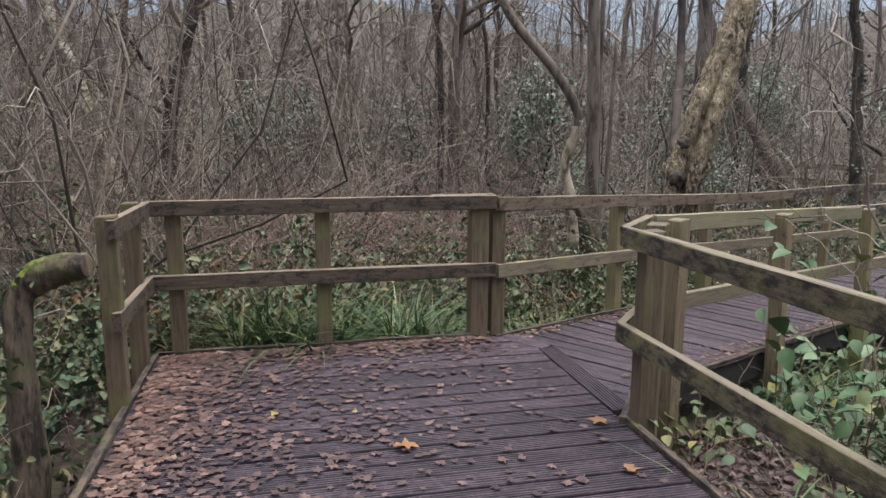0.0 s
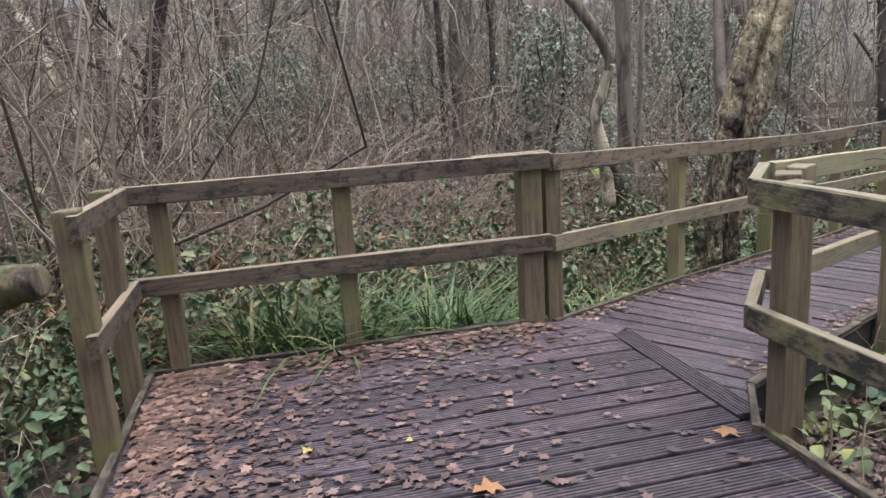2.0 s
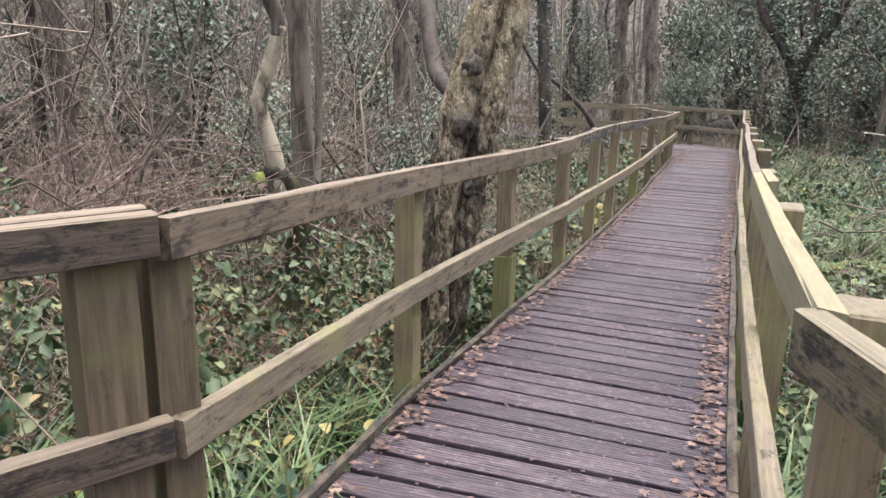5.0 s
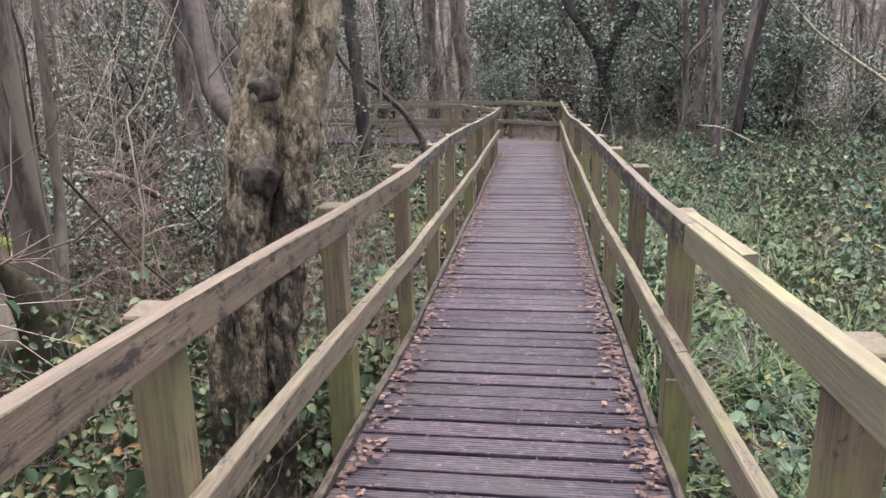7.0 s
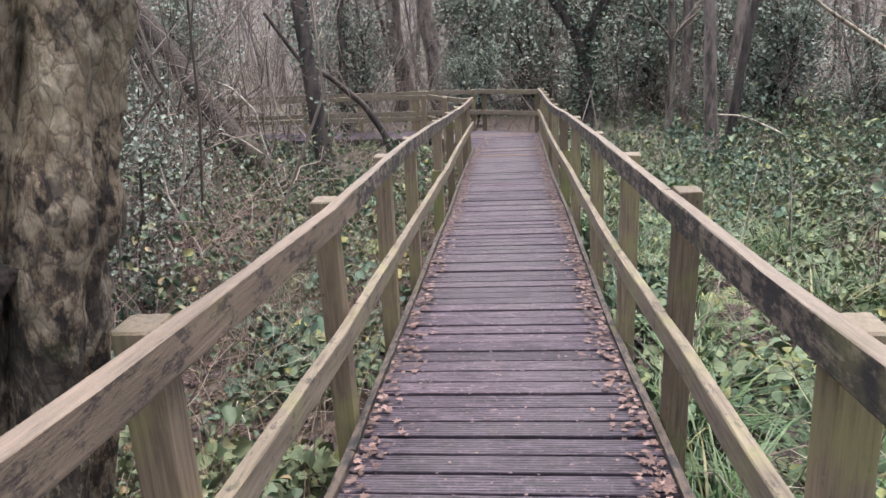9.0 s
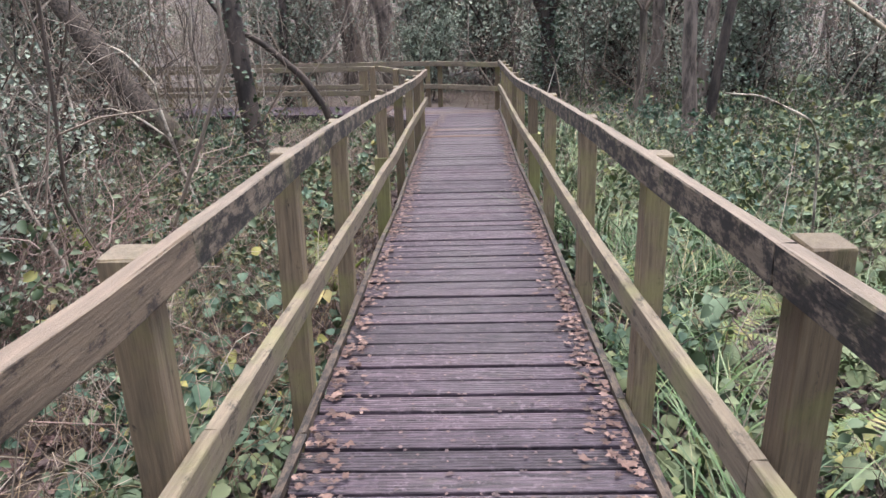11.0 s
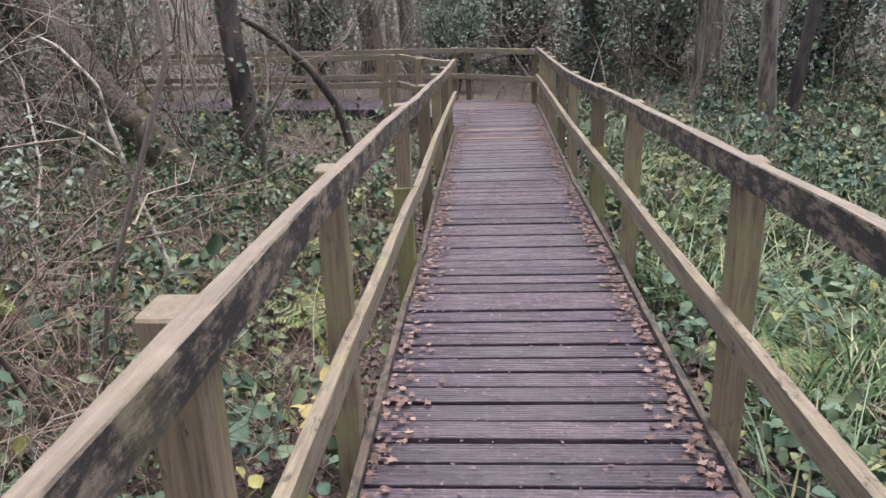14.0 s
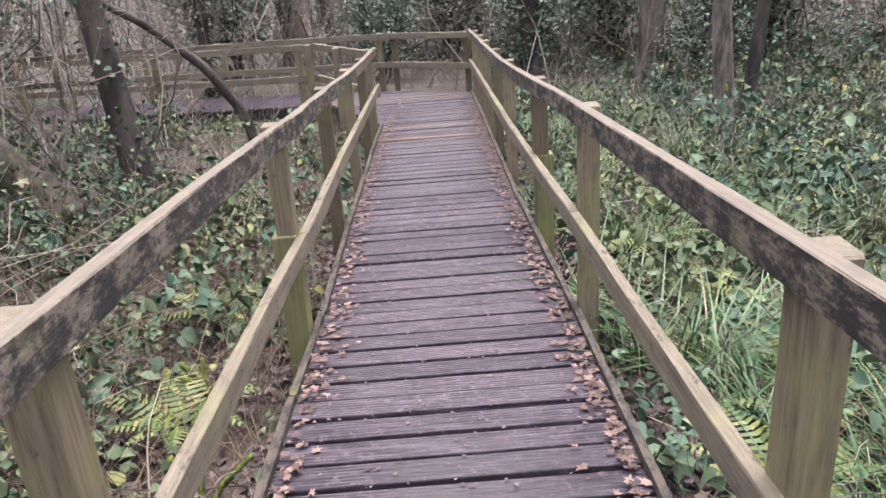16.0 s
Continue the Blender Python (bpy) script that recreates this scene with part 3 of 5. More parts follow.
def run(parent, line, side, lift, joints, pale=(), tan=()):
    """Top and lower rails of one side, cut at the joints (x), the deck's fall followed."""
    for top, nm in ((1.05, "top_rail"), (0.56, "lower_rail")):
        for i, (x0, x1) in enumerate(zip(joints, joints[1:])):
            xs = [x0] + [x for x in np.arange(math.ceil(x0 / 0.8) * 0.8, x1, 0.8) if x - x0 > 0.2 and x1 - x > 0.2] + [x1 - 0.004]
            pts = [Vector((x, on(line, x), deck_z(x) + lift(x) * top + (rise(x, side) if top > 1 else 0.0) - RAIL_H / 2)) for x in xs]
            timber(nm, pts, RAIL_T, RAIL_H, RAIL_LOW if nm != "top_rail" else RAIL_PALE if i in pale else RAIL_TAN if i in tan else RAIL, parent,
                   "pale yellowish newer rail" if i in pale and nm == "top_rail" else "")


timber("splice_board", [Vector((5.95, on(RIGHT, 5.95) - 0.052, deck_z(5.95) + 1.0)), Vector((6.72, on(RIGHT, 6.72) - 0.052, deck_z(6.72) + 1.0))], 0.047, 0.1, RAIL_PALE, right_rail)
timber("splice_board", [plat(2.0, -0.022, 1.004), plat(2.46, -0.022, 1.004)], 0.047, 0.1, RAIL_BROWN, back_rail)


def fall(x):
    return 1.0 - 0.045 * float(step(13, 20, x))


run(left_rail, LEFT, 1, fall, [3.645, 8.42, 13.3, 16.6, 19.3], tan=(0, 3))
run(right_rail, RIGHT, -1, fall, [3.72, 6.46, 8.38, 13.45, 16.6, 19.4, 21.85], pale=(0,))
LEFT_POSTS, RIGHT_POSTS = [5.25, 6.77, 8.33, 9.68, 11.05, 13.28, 15.05, 16.65, 18.0, 19.15], [3.86, 5.3, 6.9, 8.44, 9.71, 11.28, 13.5, 14.85, 16.65, 18.0, 19.4, 20.6, 21.7]
for posts, line, side, parent in ((LEFT_POSTS, LEFT, 1, left_rail), (RIGHT_POSTS, RIGHT, -1, right_rail)):
    for x in posts:
        y = on(line, x) + side * 0.078
        zt = deck_z(x) + 1.05 * fall(x) + rise(x, side)
        add_post(parent, x, y, zt + PICK.uniform(-0.03, -0.008), 5.0 + PICK.uniform(-2, 2), PICK.random() < 0.12, (PICK.uniform(-0.8, 0.8), PICK.uniform(-0.8, 0.8)))
for x, line, side, parent, high in ((6.77, LEFT, 1, left_rail, 0.36), (13.28, LEFT, 1, left_rail, 0.57), (6.9, RIGHT, -1, right_rail, 0.3), (14.85, RIGHT, -1, right_rail, 0.55)):
    y = on(line, x) + side * 0.087
    add_sleeve(parent, x, y, deck_z(x) + high, 5, -1.2)

# the landing and the run beyond the bend
end_rail = thing("bend_railing", "weathered two-rail timber railing where the boardwalk bends away", "railing")
NEAR_RUN = [(19.3, 5.31), (21.45, 6.58), (21.55, 9.2), (21.65, 11.8), (21.75, 14.5)]
FAR_RUN = [(21.88, 4.18), (22.75, 5.55), (22.95, 7.2), (23.05, 9.6), (23.15, 14.5)]
for line in (NEAR_RUN, FAR_RUN):
    for (x0, y0), (x1, y1) in zip(line, line[1:]):
        for top, nm in ((0.475, "top_rail"), (-0.01, "lower_rail")):
            timber(nm, [Vector((x0, y0, top - 0.05)), Vector((x1, y1, top - 0.05))], RAIL_T, RAIL_H, RAIL_LOW, end_rail)
for x, y in ((21.42, 6.7), (21.5, 6.88), (20.4, 6.04), (21.48, 9.25), (21.58, 11.7), (21.98, 4.2), (22.84, 5.5), (22.92, 5.78), (23.03, 7.3), (23.1, 8.7), (23.14, 10.2), (23.18, 12.0)):
    add_post(end_rail, x, y, 0.47, 0, PICK.random() < 0.4)

# ---- ground frame of the decks: bearers and kerb battens ----
kerbs = tagged(new("deck_kerb"), "dark algae-stained timber battens edging the decks", "kerb", kind="structure")
KW, KH = 0.036, 0.032


def kerb_line(pts, z=None):
    for p, q in zip(pts, pts[1:]):
        timber("batten", [Vector((p[0], p[1], (deck_z(p[0]) if z is None else z) + KH / 2 - 0.002)), Vector((q[0], q[1], (deck_z(q[0]) if z is None else z) + KH / 2 - 0.002))], KW, KH, KERB, kerbs, rough=0.003)


kerb_line([tuple(plat(0.12, 0)[:2]), tuple(plat(2.44, 0)[:2])], 0.0)
kerb_line([tuple(plat(0.12, 0.03)[:2]), tuple(plat(0.06, 7.8)[:2])], 0.0)
kerb_line([tuple(plat(2.7, 1.66)[:2]), tuple(plat(2.7, 7.8)[:2])], 0.0)
kerb_line(LEFT)
kerb_line(RIGHT)
bearers = tagged(new("deck_bearers"), "near-black timber bearers carrying the decks", "bearer", kind="structure")
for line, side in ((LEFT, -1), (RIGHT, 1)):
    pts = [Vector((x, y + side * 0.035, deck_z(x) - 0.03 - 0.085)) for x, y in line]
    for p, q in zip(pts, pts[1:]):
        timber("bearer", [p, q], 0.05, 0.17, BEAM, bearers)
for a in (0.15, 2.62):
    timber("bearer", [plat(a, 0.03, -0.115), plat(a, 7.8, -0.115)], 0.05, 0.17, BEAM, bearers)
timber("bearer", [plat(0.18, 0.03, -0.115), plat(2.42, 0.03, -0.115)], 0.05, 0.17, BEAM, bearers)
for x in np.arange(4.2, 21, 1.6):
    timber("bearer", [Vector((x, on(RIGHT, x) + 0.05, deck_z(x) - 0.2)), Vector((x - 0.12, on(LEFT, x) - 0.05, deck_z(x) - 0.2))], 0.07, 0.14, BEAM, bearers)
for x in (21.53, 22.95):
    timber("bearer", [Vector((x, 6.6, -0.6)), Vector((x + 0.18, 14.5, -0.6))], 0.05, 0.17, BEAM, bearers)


# ---- deck planks, each grooved ----
GROOVES = 7
PLANK_W, PLANK_T = 0.135, 0.028


def plank_profile():
    pts, w = [], PLANK_W / 2
    pitch = PLANK_W / GROOVES
    for i in range(GROOVES):
        u = -w + i * pitch
        pts += [(u + 0.004, -0.005), (u + pitch * 0.36, 0.0), (u + pitch * 0.82, 0.0)]
    pts += [(w - 0.001, -0.004), (w - 0.001, -PLANK_T), (-w + 0.001, -PLANK_T)]
    return pts


PROFILE = plank_profile()


def plank(parent, ends, mid, way, cross, wobble):
    """A plank whose profile points each run from one end to the other; ends(u) gives both ends along it."""
    verts = []
    for u, h in PROFILE:
        v0, v1 = ends(u)
        verts += [(v0, u, h + wobble[0]), (v1, u, h + wobble[1])]
    n = len(PROFILE)
    faces = [(2 * i, 2 * i + 1, 2 * ((i + 1) % n) + 1, 2 * ((i + 1) % n)) for i in range(n)]
    faces += [tuple(2 * i for i in range(n))[::-1], tuple(2 * i + 1 for i in range(n))]
    me = from_arrays("plank", verts, faces)
    me.flip_normals()
    ob = put("plank", me, DECK, parent)
    ob.matrix_local = Matrix.Translation(mid) @ Matrix((way, cross, way.cross(cross))).transposed().to_4x4()
    return ob


DR = random.Random(5)
platform_deck = tagged(new("platform_deck"), "wet dark grooved timber decking strewn with fallen leaves", "deck", kind="structure")
b = 0.09
while b < 7.7:
    j = DR.uniform(-0.003, 0.003)

    def platform_ends(u, b=b):
        bb = b + u
        return 0.13, min(2.474 + 0.69 * max(bb, 0.0), 2.685)

    way3, cross3 = Vector((ALONG.x, ALONG.y, 0)), Vector((BACK.x, BACK.y, 0))
    w3 = way3.cross(cross3)
    plank(platform_deck, lambda u: platform_ends(-u), plat(0, b, j), way3, -cross3, (DR.uniform(-0.002, 0.002), DR.uniform(-0.002, 0.002)))
    b += 0.1515 + DR.uniform(-0.003, 0.006)
# the board along the platform's edge and the short piece beside the corner post
plank(platform_deck, lambda u: (-0.57, 0.58), plat(2.762, 0.92, 0.001), Vector((BACK.x, BACK.y, 0)), Vector((-BACK.y, BACK.x, 0)), (0.0, 0.0))
corner_way = Vector((-0.24, 1.0, 0)).normalized()
plank(platform_deck, lambda u: (-0.2, 0.19), Vector((3.745, 3.69, 0.003)), corner_way, Vector((-corner_way.y, corner_way.x, 0)), (0.0, 0.0))

walk_deck = tagged(new("boardwalk_deck"), "wet dark purple-brown grooved timber boardwalk decking", "deck", kind="structure")
x = 3.12
while x < 22.75:
    skew = 0.09 + 0.15 * (1 - float(step(3.5, 5.6, x))) + DR.uniform(-0.006, 0.006)
    way3 = Vector((-skew, 1, 0)).normalized()
    fallz = (deck_z(x + 0.1) - deck_z(x - 0.1)) / 0.2
    cross3 = Vector((1, skew, fallz)).normalized()
    yc = 3.4

    def walk_ends(u, x=x, way3=way3, cross3=cross3):
        def y_at(line):
            y = on(line, x)
            for _ in range(3):
                y = on(line, x + cross3.x * u + way3.x * (y - yc) / way3.y)
            return y
        hi, lo = y_at(PLANK_LEFT) - 0.015, y_at(PLANK_RIGHT) + 0.015
        # cut along the board that edges the platform
        px = x + cross3.x * u
        k = way3.x / way3.y
        seam_y = (px - k * yc - 2.4275) / (0.411 - k)
        if seam_y < 3.505:
            hi = min(hi, seam_y)
        lo = min(lo, hi - 0.002)
        return (lo - yc) / way3.y, (hi - yc) / way3.y

    if walk_ends(0)[1] - walk_ends(0)[0] > 0.03:
        plank(walk_deck, lambda u: walk_ends(-u), Vector((x, yc, deck_z(x) + DR.uniform(-0.005, 0.005))), way3, -cross3, (DR.uniform(-0.002, 0.002), DR.uniform(-0.002, 0.002)))
    x += 0.1515 + DR.uniform(-0.003, 0.007)
bend_deck = tagged(new("bend_deck"), "grey-brown timber decking of the run beyond the bend", "deck", kind="structure")
y = 6.58
while y < 14.5:
    x0, x1 = 21.48 + 0.025 * (y - 6.6), 22.96 + 0.025 * (y - 6.6)
    plank(bend_deck, lambda u: (x0, x1), Vector((0, y, -0.495)), Vector((1, 0, 0)), Vector((0, 1, 0)), (0, 0))
    y += 0.1515


# ---- plants and trees ----
def path_to(rng, start, end, bend, k=6):
    """Crooked paths from the starts to the ends, k points each."""
    start, end = np.asarray(start, float), np.asarray(end, float)
    t = np.linspace(0, 1, k)[None, :, None]
    P = start[:, None] * (1 - t) + end[:, None] * t
    L = np.linalg.norm(end - start, axis=1)[:, None, None]
    P += np.cumsum(rng.normal(0, 1, P.shape), 1) * np.sin(np.pi * t * 0.85) * L * bend / k
    return P


def clear(P, R, gap=0.03):
    """Only the paths that stay clear of the decks."""
    ok = off_deck(P[..., 0], P[..., 1], gap).all(1)
    return P[ok], R[ok]


def branches(rng, P, R, count, length, rise, bend=0.25, low=0.3, k=5, thin=0.45):
    """Side branches off the paths P with radii R; returns their paths and radii."""
    n, kk = P.shape[:2]
    which = rng.integers(0, n, count)
    f = rng.uniform(low, 0.97, count) * (kk - 1)
    i = np.minimum(f.astype(int), kk - 2)
    w = (f - i)[:, None]
    start = P[which, i] * (1 - w) + P[which, i + 1] * w
    r0 = (R[which, i] * (1 - w[:, 0]) + R[which, i + 1] * w[:, 0]) * rng.uniform(thin * 0.6, thin * 1.2, count)
    axis = P[which, i + 1] - P[which, i]
    axis /= np.linalg.norm(axis, axis=1, keepdims=True) + 1e-9
    out = rng.normal(0, 1, (count, 3))
    out -= (out * axis).sum(1, keepdims=True) * axis
    out /= np.linalg.norm(out, axis=1, keepdims=True) + 1e-9
    way = out + axis * rng.uniform(0.2, 1.0, (count, 1))
    way[:, 2] += rise
    way /= np.linalg.norm(way, axis=1, keepdims=True)
    L = length * rng.uniform(0.4, 1.2, count) * (1.2 - f / kk * 0.7)
    Q = path_to(rng, start, start + way * L[:, None], bend, k)
    return Q, r0[:, None] * np.linspace(1, 0.25, k)[None]


def bare_tree_parts(seed, height, radius, lean=(0.0, 0.0), crook=0.12, n1=16, n2=70, n3=160, flare=1.35, low=0.3):
    rng = np.random.default_rng(seed)
    P = path_to(rng, [[0, 0, -0.25]], [[lean[0] * height, lean[1] * height, height]], crook, 14)
    t = np.linspace(0, 1, 14)
    R = (radius * (1 - 0.72 * t) * (1 + (flare - 1) * np.exp(-t * 22)))[None]
    trunk = tubes(P, R, 9)
    P1, R1 = branches(rng, P, R, n1, height * 0.33, 0.35, 0.3, low, 7, 0.5)
    P2, R2 = branches(rng, P1, R1, n2, height * 0.15, 0.25, 0.35, 0.2, 5, 0.55)
    P3, R3 = branches(rng, P2, R2, n3, height * 0.085, 0.1, 0.4, 0.15, 4, 0.6)
    crown = join([tubes(P1, np.maximum(R1, 0.004), 5), tubes(P2, np.maximum(R2, 0.003), 4), tubes(P3, np.maximum(R3, 0.0025), 3)])
    return trunk, crown


def bare_tree(name, label, seed, place, height, radius, mat, twig=None, group="", ivy=0, **kw):
    trunk, crown = bare_tree_parts(seed, height, radius, **kw)
    ob = thing(name, label, "tree", group, place)
    put("trunk", smooth(quick_mesh("trunk", *trunk)), mat, ob)
    put("crown", smooth(quick_mesh("crown", *crown)), twig or mat, ob)
    if ivy:
        rng = np.random.default_rng(seed + 50)
        v = trunk[0].reshape(14, 9, 3)
        f = rng.uniform(0, 8.0, ivy)
        i = f.astype(int)
        w = (f - i)[:, None]
        k = rng.integers(0, 9, ivy)
        mid = v.mean(1)
        ring = v[i, k] * (1 - w) + v[i + 1, k] * w
        core = mid[i] * (1 - w) + mid[i + 1] * w
        c = core + (ring - core) * rng.uniform(0.9, 1.9, (ivy, 1)) + rng.normal(0, 0.03, (ivy, 3))
        put("ivy", quick_mesh("ivy", *leaves(rng, c, 0.075, 0.7, 0.55)), IVY, ob, "dark green ivy leaves")
    return ob


def at(x, y, lift=0.0):
    return (x, y, float(ground_z(x, y)) + lift)


def leaning_branch(name, parent, pts, radii, mat, sides=10, bumps=0.0, seed=1, label="", fine=8):
    """A trunk or limb through the given points, smoothly curved and knobbly."""
    rng = np.random.default_rng(seed)
    pts, radii = np.asarray(pts, float), np.asarray(radii, float)
    n = len(pts)
    s = np.linspace(0, n - 1, (n - 1) * fine + 1)
    m = np.stack([np.interp(s, np.arange(n), pts[:, i]) for i in range(3)], 1)
    for _ in range(3 if fine == 8 else 24):
        m[1:-1] = 0.25 * m[:-2] + 0.5 * m[1:-1] + 0.25 * m[2:]
    r = np.interp(s, np.arange(n), radii)
    # closed, slightly domed ends
    m = np.concatenate([m[:1], m, m[-1:] + (m[-1:] - m[-2:-1]) * 0.12, m[-1:] + (m[-1:] - m[-2:-1]) * 0.14])
    m[0] -= (m[2] - m[1]) * 0.1
    r = np.concatenate([[0.001], r, r[-1:] * 0.8, [0.001]])
    v, q = tubes(m[None], r[None], sides)
    if bumps:
        c = np.repeat(m, sides, 0)
        d = v - c
        k = np.array([1 + bumps * (noise.noise(Vector((p[0] * 6, p[1] * 6, p[2] * 3.2))) + 0.6 * noise.noise(Vector((p[0] * 14, p[1] * 14, p[2] * 9))) + 0.45 * noise.noise(Vector((p[0] * 37, p[1] * 37, p[2] * 27)))) for p in v])
        v = c + d * k[:, None]
    return put(name, smooth(quick_mesh(name, v, q)), mat, parent, label)


# the big flaking birch beside the boardwalk
birch = thing("birch_tree", "old leaning silver birch with flaking cream and black bark", "tree")
bz = float(ground_z(6.75, 4.8))


def fluted_trunk(parent, pts, radii, mat, lobes, seed, sides=72, rings=26):
    """An old trunk of fused, twisting lobes with clefts between them and knobbly bark."""
    pts, radii = np.asarray(pts, float), np.asarray(radii, float)
    n = len(pts)
    s = np.linspace(0, n - 1, (n - 1) * rings + 1)
    m = np.stack([np.interp(s, np.arange(n), pts[:, i]) for i in range(3)], 1)
    for _ in range(30):
        m[1:-1] = 0.25 * m[:-2] + 0.5 * m[1:-1] + 0.25 * m[2:]
    r = np.interp(s, np.arange(n), radii)
    v, q = tubes(m[None], r[None], sides)
    v = v.reshape(len(m), sides, 3)
    th = np.arange(sides) * 2 * np.pi / sides
    for i in range(len(m)):
        z = m[i, 2]
        twist = 0.35 * z + 0.5 * math.sin(z * 1.7)
        fade = 1.0 - 0.7 * float(step(1.5, 2.8, z))
        for k in range(sides):
            p = v[i, k]
            lobe = abs(math.sin(0.5 * lobes * th[k] + twist)) ** 0.7 - 0.72
            rough = noise.noise(Vector((p[0] * 7, p[1] * 7, p[2] * 4 + seed))) * 0.13 + abs(noise.noise(Vector((p[0] * 17, p[1] * 17, p[2] * 4)))) * 0.22 + noise.noise(Vector((p[0] * 34, p[1] * 34, p[2] * 17))) * 0.085
            v[i, k] = m[i] + (p - m[i]) * (1 + 0.75 * fade * lobe + 1.2 * rough)
    return put("trunk", smooth(quick_mesh("trunk", v.reshape(-1, 3), q)), mat, parent)


birch_trunk = fluted_trunk(birch, [(6.58, 4.79, bz - 0.15), (6.6, 4.75, bz + 0.25), (6.63, 4.7, bz + 0.85), (6.67, 4.63, bz + 1.4), (6.72, 4.56, bz + 1.9), (6.83, 4.48, bz + 2.4), (7.08, 4.38, bz + 3.2), (7.36, 4.34, bz + 4.2), (7.5, 4.36, bz + 6.0), (7.6, 4.4, bz + 9.0)],
             [0.235, 0.178, 0.163, 0.158, 0.162, 0.158, 0.135, 0.12, 0.105, 0.065], BIRCH, 5, 3.0)


def burr(parent, place, size, seed):
    """A dark knobbly burr on the bark."""
    bm = bmesh.new()
    bmesh.ops.create_icosphere(bm, subdivisions=3, radius=size)
    for w in bm.verts:
        k = 1 + 0.55 * noise.noise(w.co * (1.7 / size) + Vector((seed, 0, 0))) + 0.3 * noise.noise(w.co * (4.5 / size) + Vector((0, seed, 0)))
        w.co = Vector((w.co.x * k, w.co.y * k, w.co.z * k * 1.15))
    me = bpy.data.meshes.new("burr")
    bm.to_mesh(me)
    bm.free()
    ob = put("burr", smooth(me), BURR, parent, "black knobbly burr")
    ob.location = place
    return ob


for i, (x, y, z, s) in enumerate(((6.5, 4.49, 1.03, 0.075), (6.55, 4.42, 1.4, 0.06), (6.52, 4.46, 0.62, 0.05))):
    spot = min((w.co for w in birch_trunk.data.vertices), key=lambda c: (c - Vector((x, y, z))).length)
    burr(birch, spot.lerp(Vector((6.63, 4.63, spot.z)), 0.22), s, i * 3.7)
leaning_branch("limb", birch, [(6.75, 4.62, bz + 1.9), (7.2, 5.1, bz + 2.1), (8.1, 5.75, bz + 3.2), (8.3, 6.0, bz + 6.0)], [0.05, 0.06, 0.05, 0.03], BARK_DARK, 9, 0.1, 4, "dark leaning side limb")
leaning_branch("moss_patch", birch, [(6.5, 4.66, bz + 0.0), (6.51, 4.64, bz + 0.25), (6.55, 4.66, bz + 0.42)], [0.12, 0.11, 0.07], MOSSY, 12, 0.25, 5, "mossy dark foot of the trunk")

# many-stemmed tree with a white dead stem
clump = thing("multi_stemmed_tree", "grey many-stemmed tree with a pale dead stem and mossy root", "tree")
cz = float(ground_z(6.75, 6.3))
leaning_branch("trunk", clump, [(7.0, 6.15, cz), (7.0, 6.14, cz + 0.8), (7.01, 6.15, cz + 2.2), (6.98, 6.2, cz + 4.0), (7.0, 6.3, cz + 8.0)], [0.15, 0.09, 0.08, 0.07, 0.04], BARK_GREY, 14, 0.09, 6)
leaning_branch("limb", clump, [(7.06, 6.2, cz + 0.2), (7.22, 6.25, cz + 1.2), (7.24, 6.3, cz + 2.6), (7.4, 6.4, cz + 6.0)], [0.07, 0.045, 0.038, 0.02], BARK_GREY, 10, 0.08, 8)
leaning_branch("limb", clump, [(7.1, 6.25, cz + 0.1), (7.55, 6.4, cz + 1.4), (7.75, 6.5, cz + 3.4)], [0.055, 0.035, 0.02], BARK_GREY, 9, 0.08, 9)
leaning_branch("dead_stem", clump, [(6.62, 6.05, cz + 0.9), (6.574, 6.056, cz + 1.47), (6.523, 6.114, cz + 1.73), (6.507, 6.133, cz + 1.9), (6.574, 6.056, cz + 2.2), (6.617, 6.005, cz + 2.4)], [0.08, 0.066, 0.06, 0.055, 0.05, 0.045], DEAD_WOOD, 12, 0.14, 10, "pale bare dead stem")
leaning_branch("limb", clump, [(6.6, 6.02, cz + 2.33), (6.61, 6.02, cz + 2.45), (6.557, 6.075, cz + 2.65), (6.406, 6.25, cz + 3.0), (6.0, 6.6, cz + 3.6), (5.4, 6.9, cz + 5.0)], [0.045, 0.05, 0.058, 0.06, 0.055, 0.03], BARK_GREY, 12, 0.08, 7)
leaning_branch("root", clump, [(6.52, 6.06, cz + 1.42), (6.66, 6.05, cz + 1.3), (6.85, 6.08, cz + 0.95), (6.95, 6.1, cz + 0.4), (7.0, 6.1, cz - 0.05)], [0.06, 0.1, 0.13, 0.17, 0.2], MOSSY, 14, 0.25, 11, "dark hollow root with bright moss")

# cut mossy stub beside the platform
stub = thing("mossy_stump", "mossy cut branch stump with a bent top beside the platform", "stump")
leaning_branch("stem", stub, [(0.62, 3.72, -0.5), (0.63, 3.72, 0.0), (0.62, 3.74, 0.5), (0.64, 3.75, 0.72), (0.72, 3.71, 0.83), (0.84, 3.62, 0.87), (0.92, 3.56, 0.88)], [0.085, 0.064, 0.054, 0.056, 0.062, 0.064, 0.062], STUMP_BARK, 22, 0.4, 12)
leaning_branch("moss", stub, [(0.64, 3.73, 0.78), (0.72, 3.7, 0.875), (0.83, 3.62, 0.905)], [0.03, 0.036, 0.025], MOSS, 12, 0.3, 13, "bright green moss cushion")

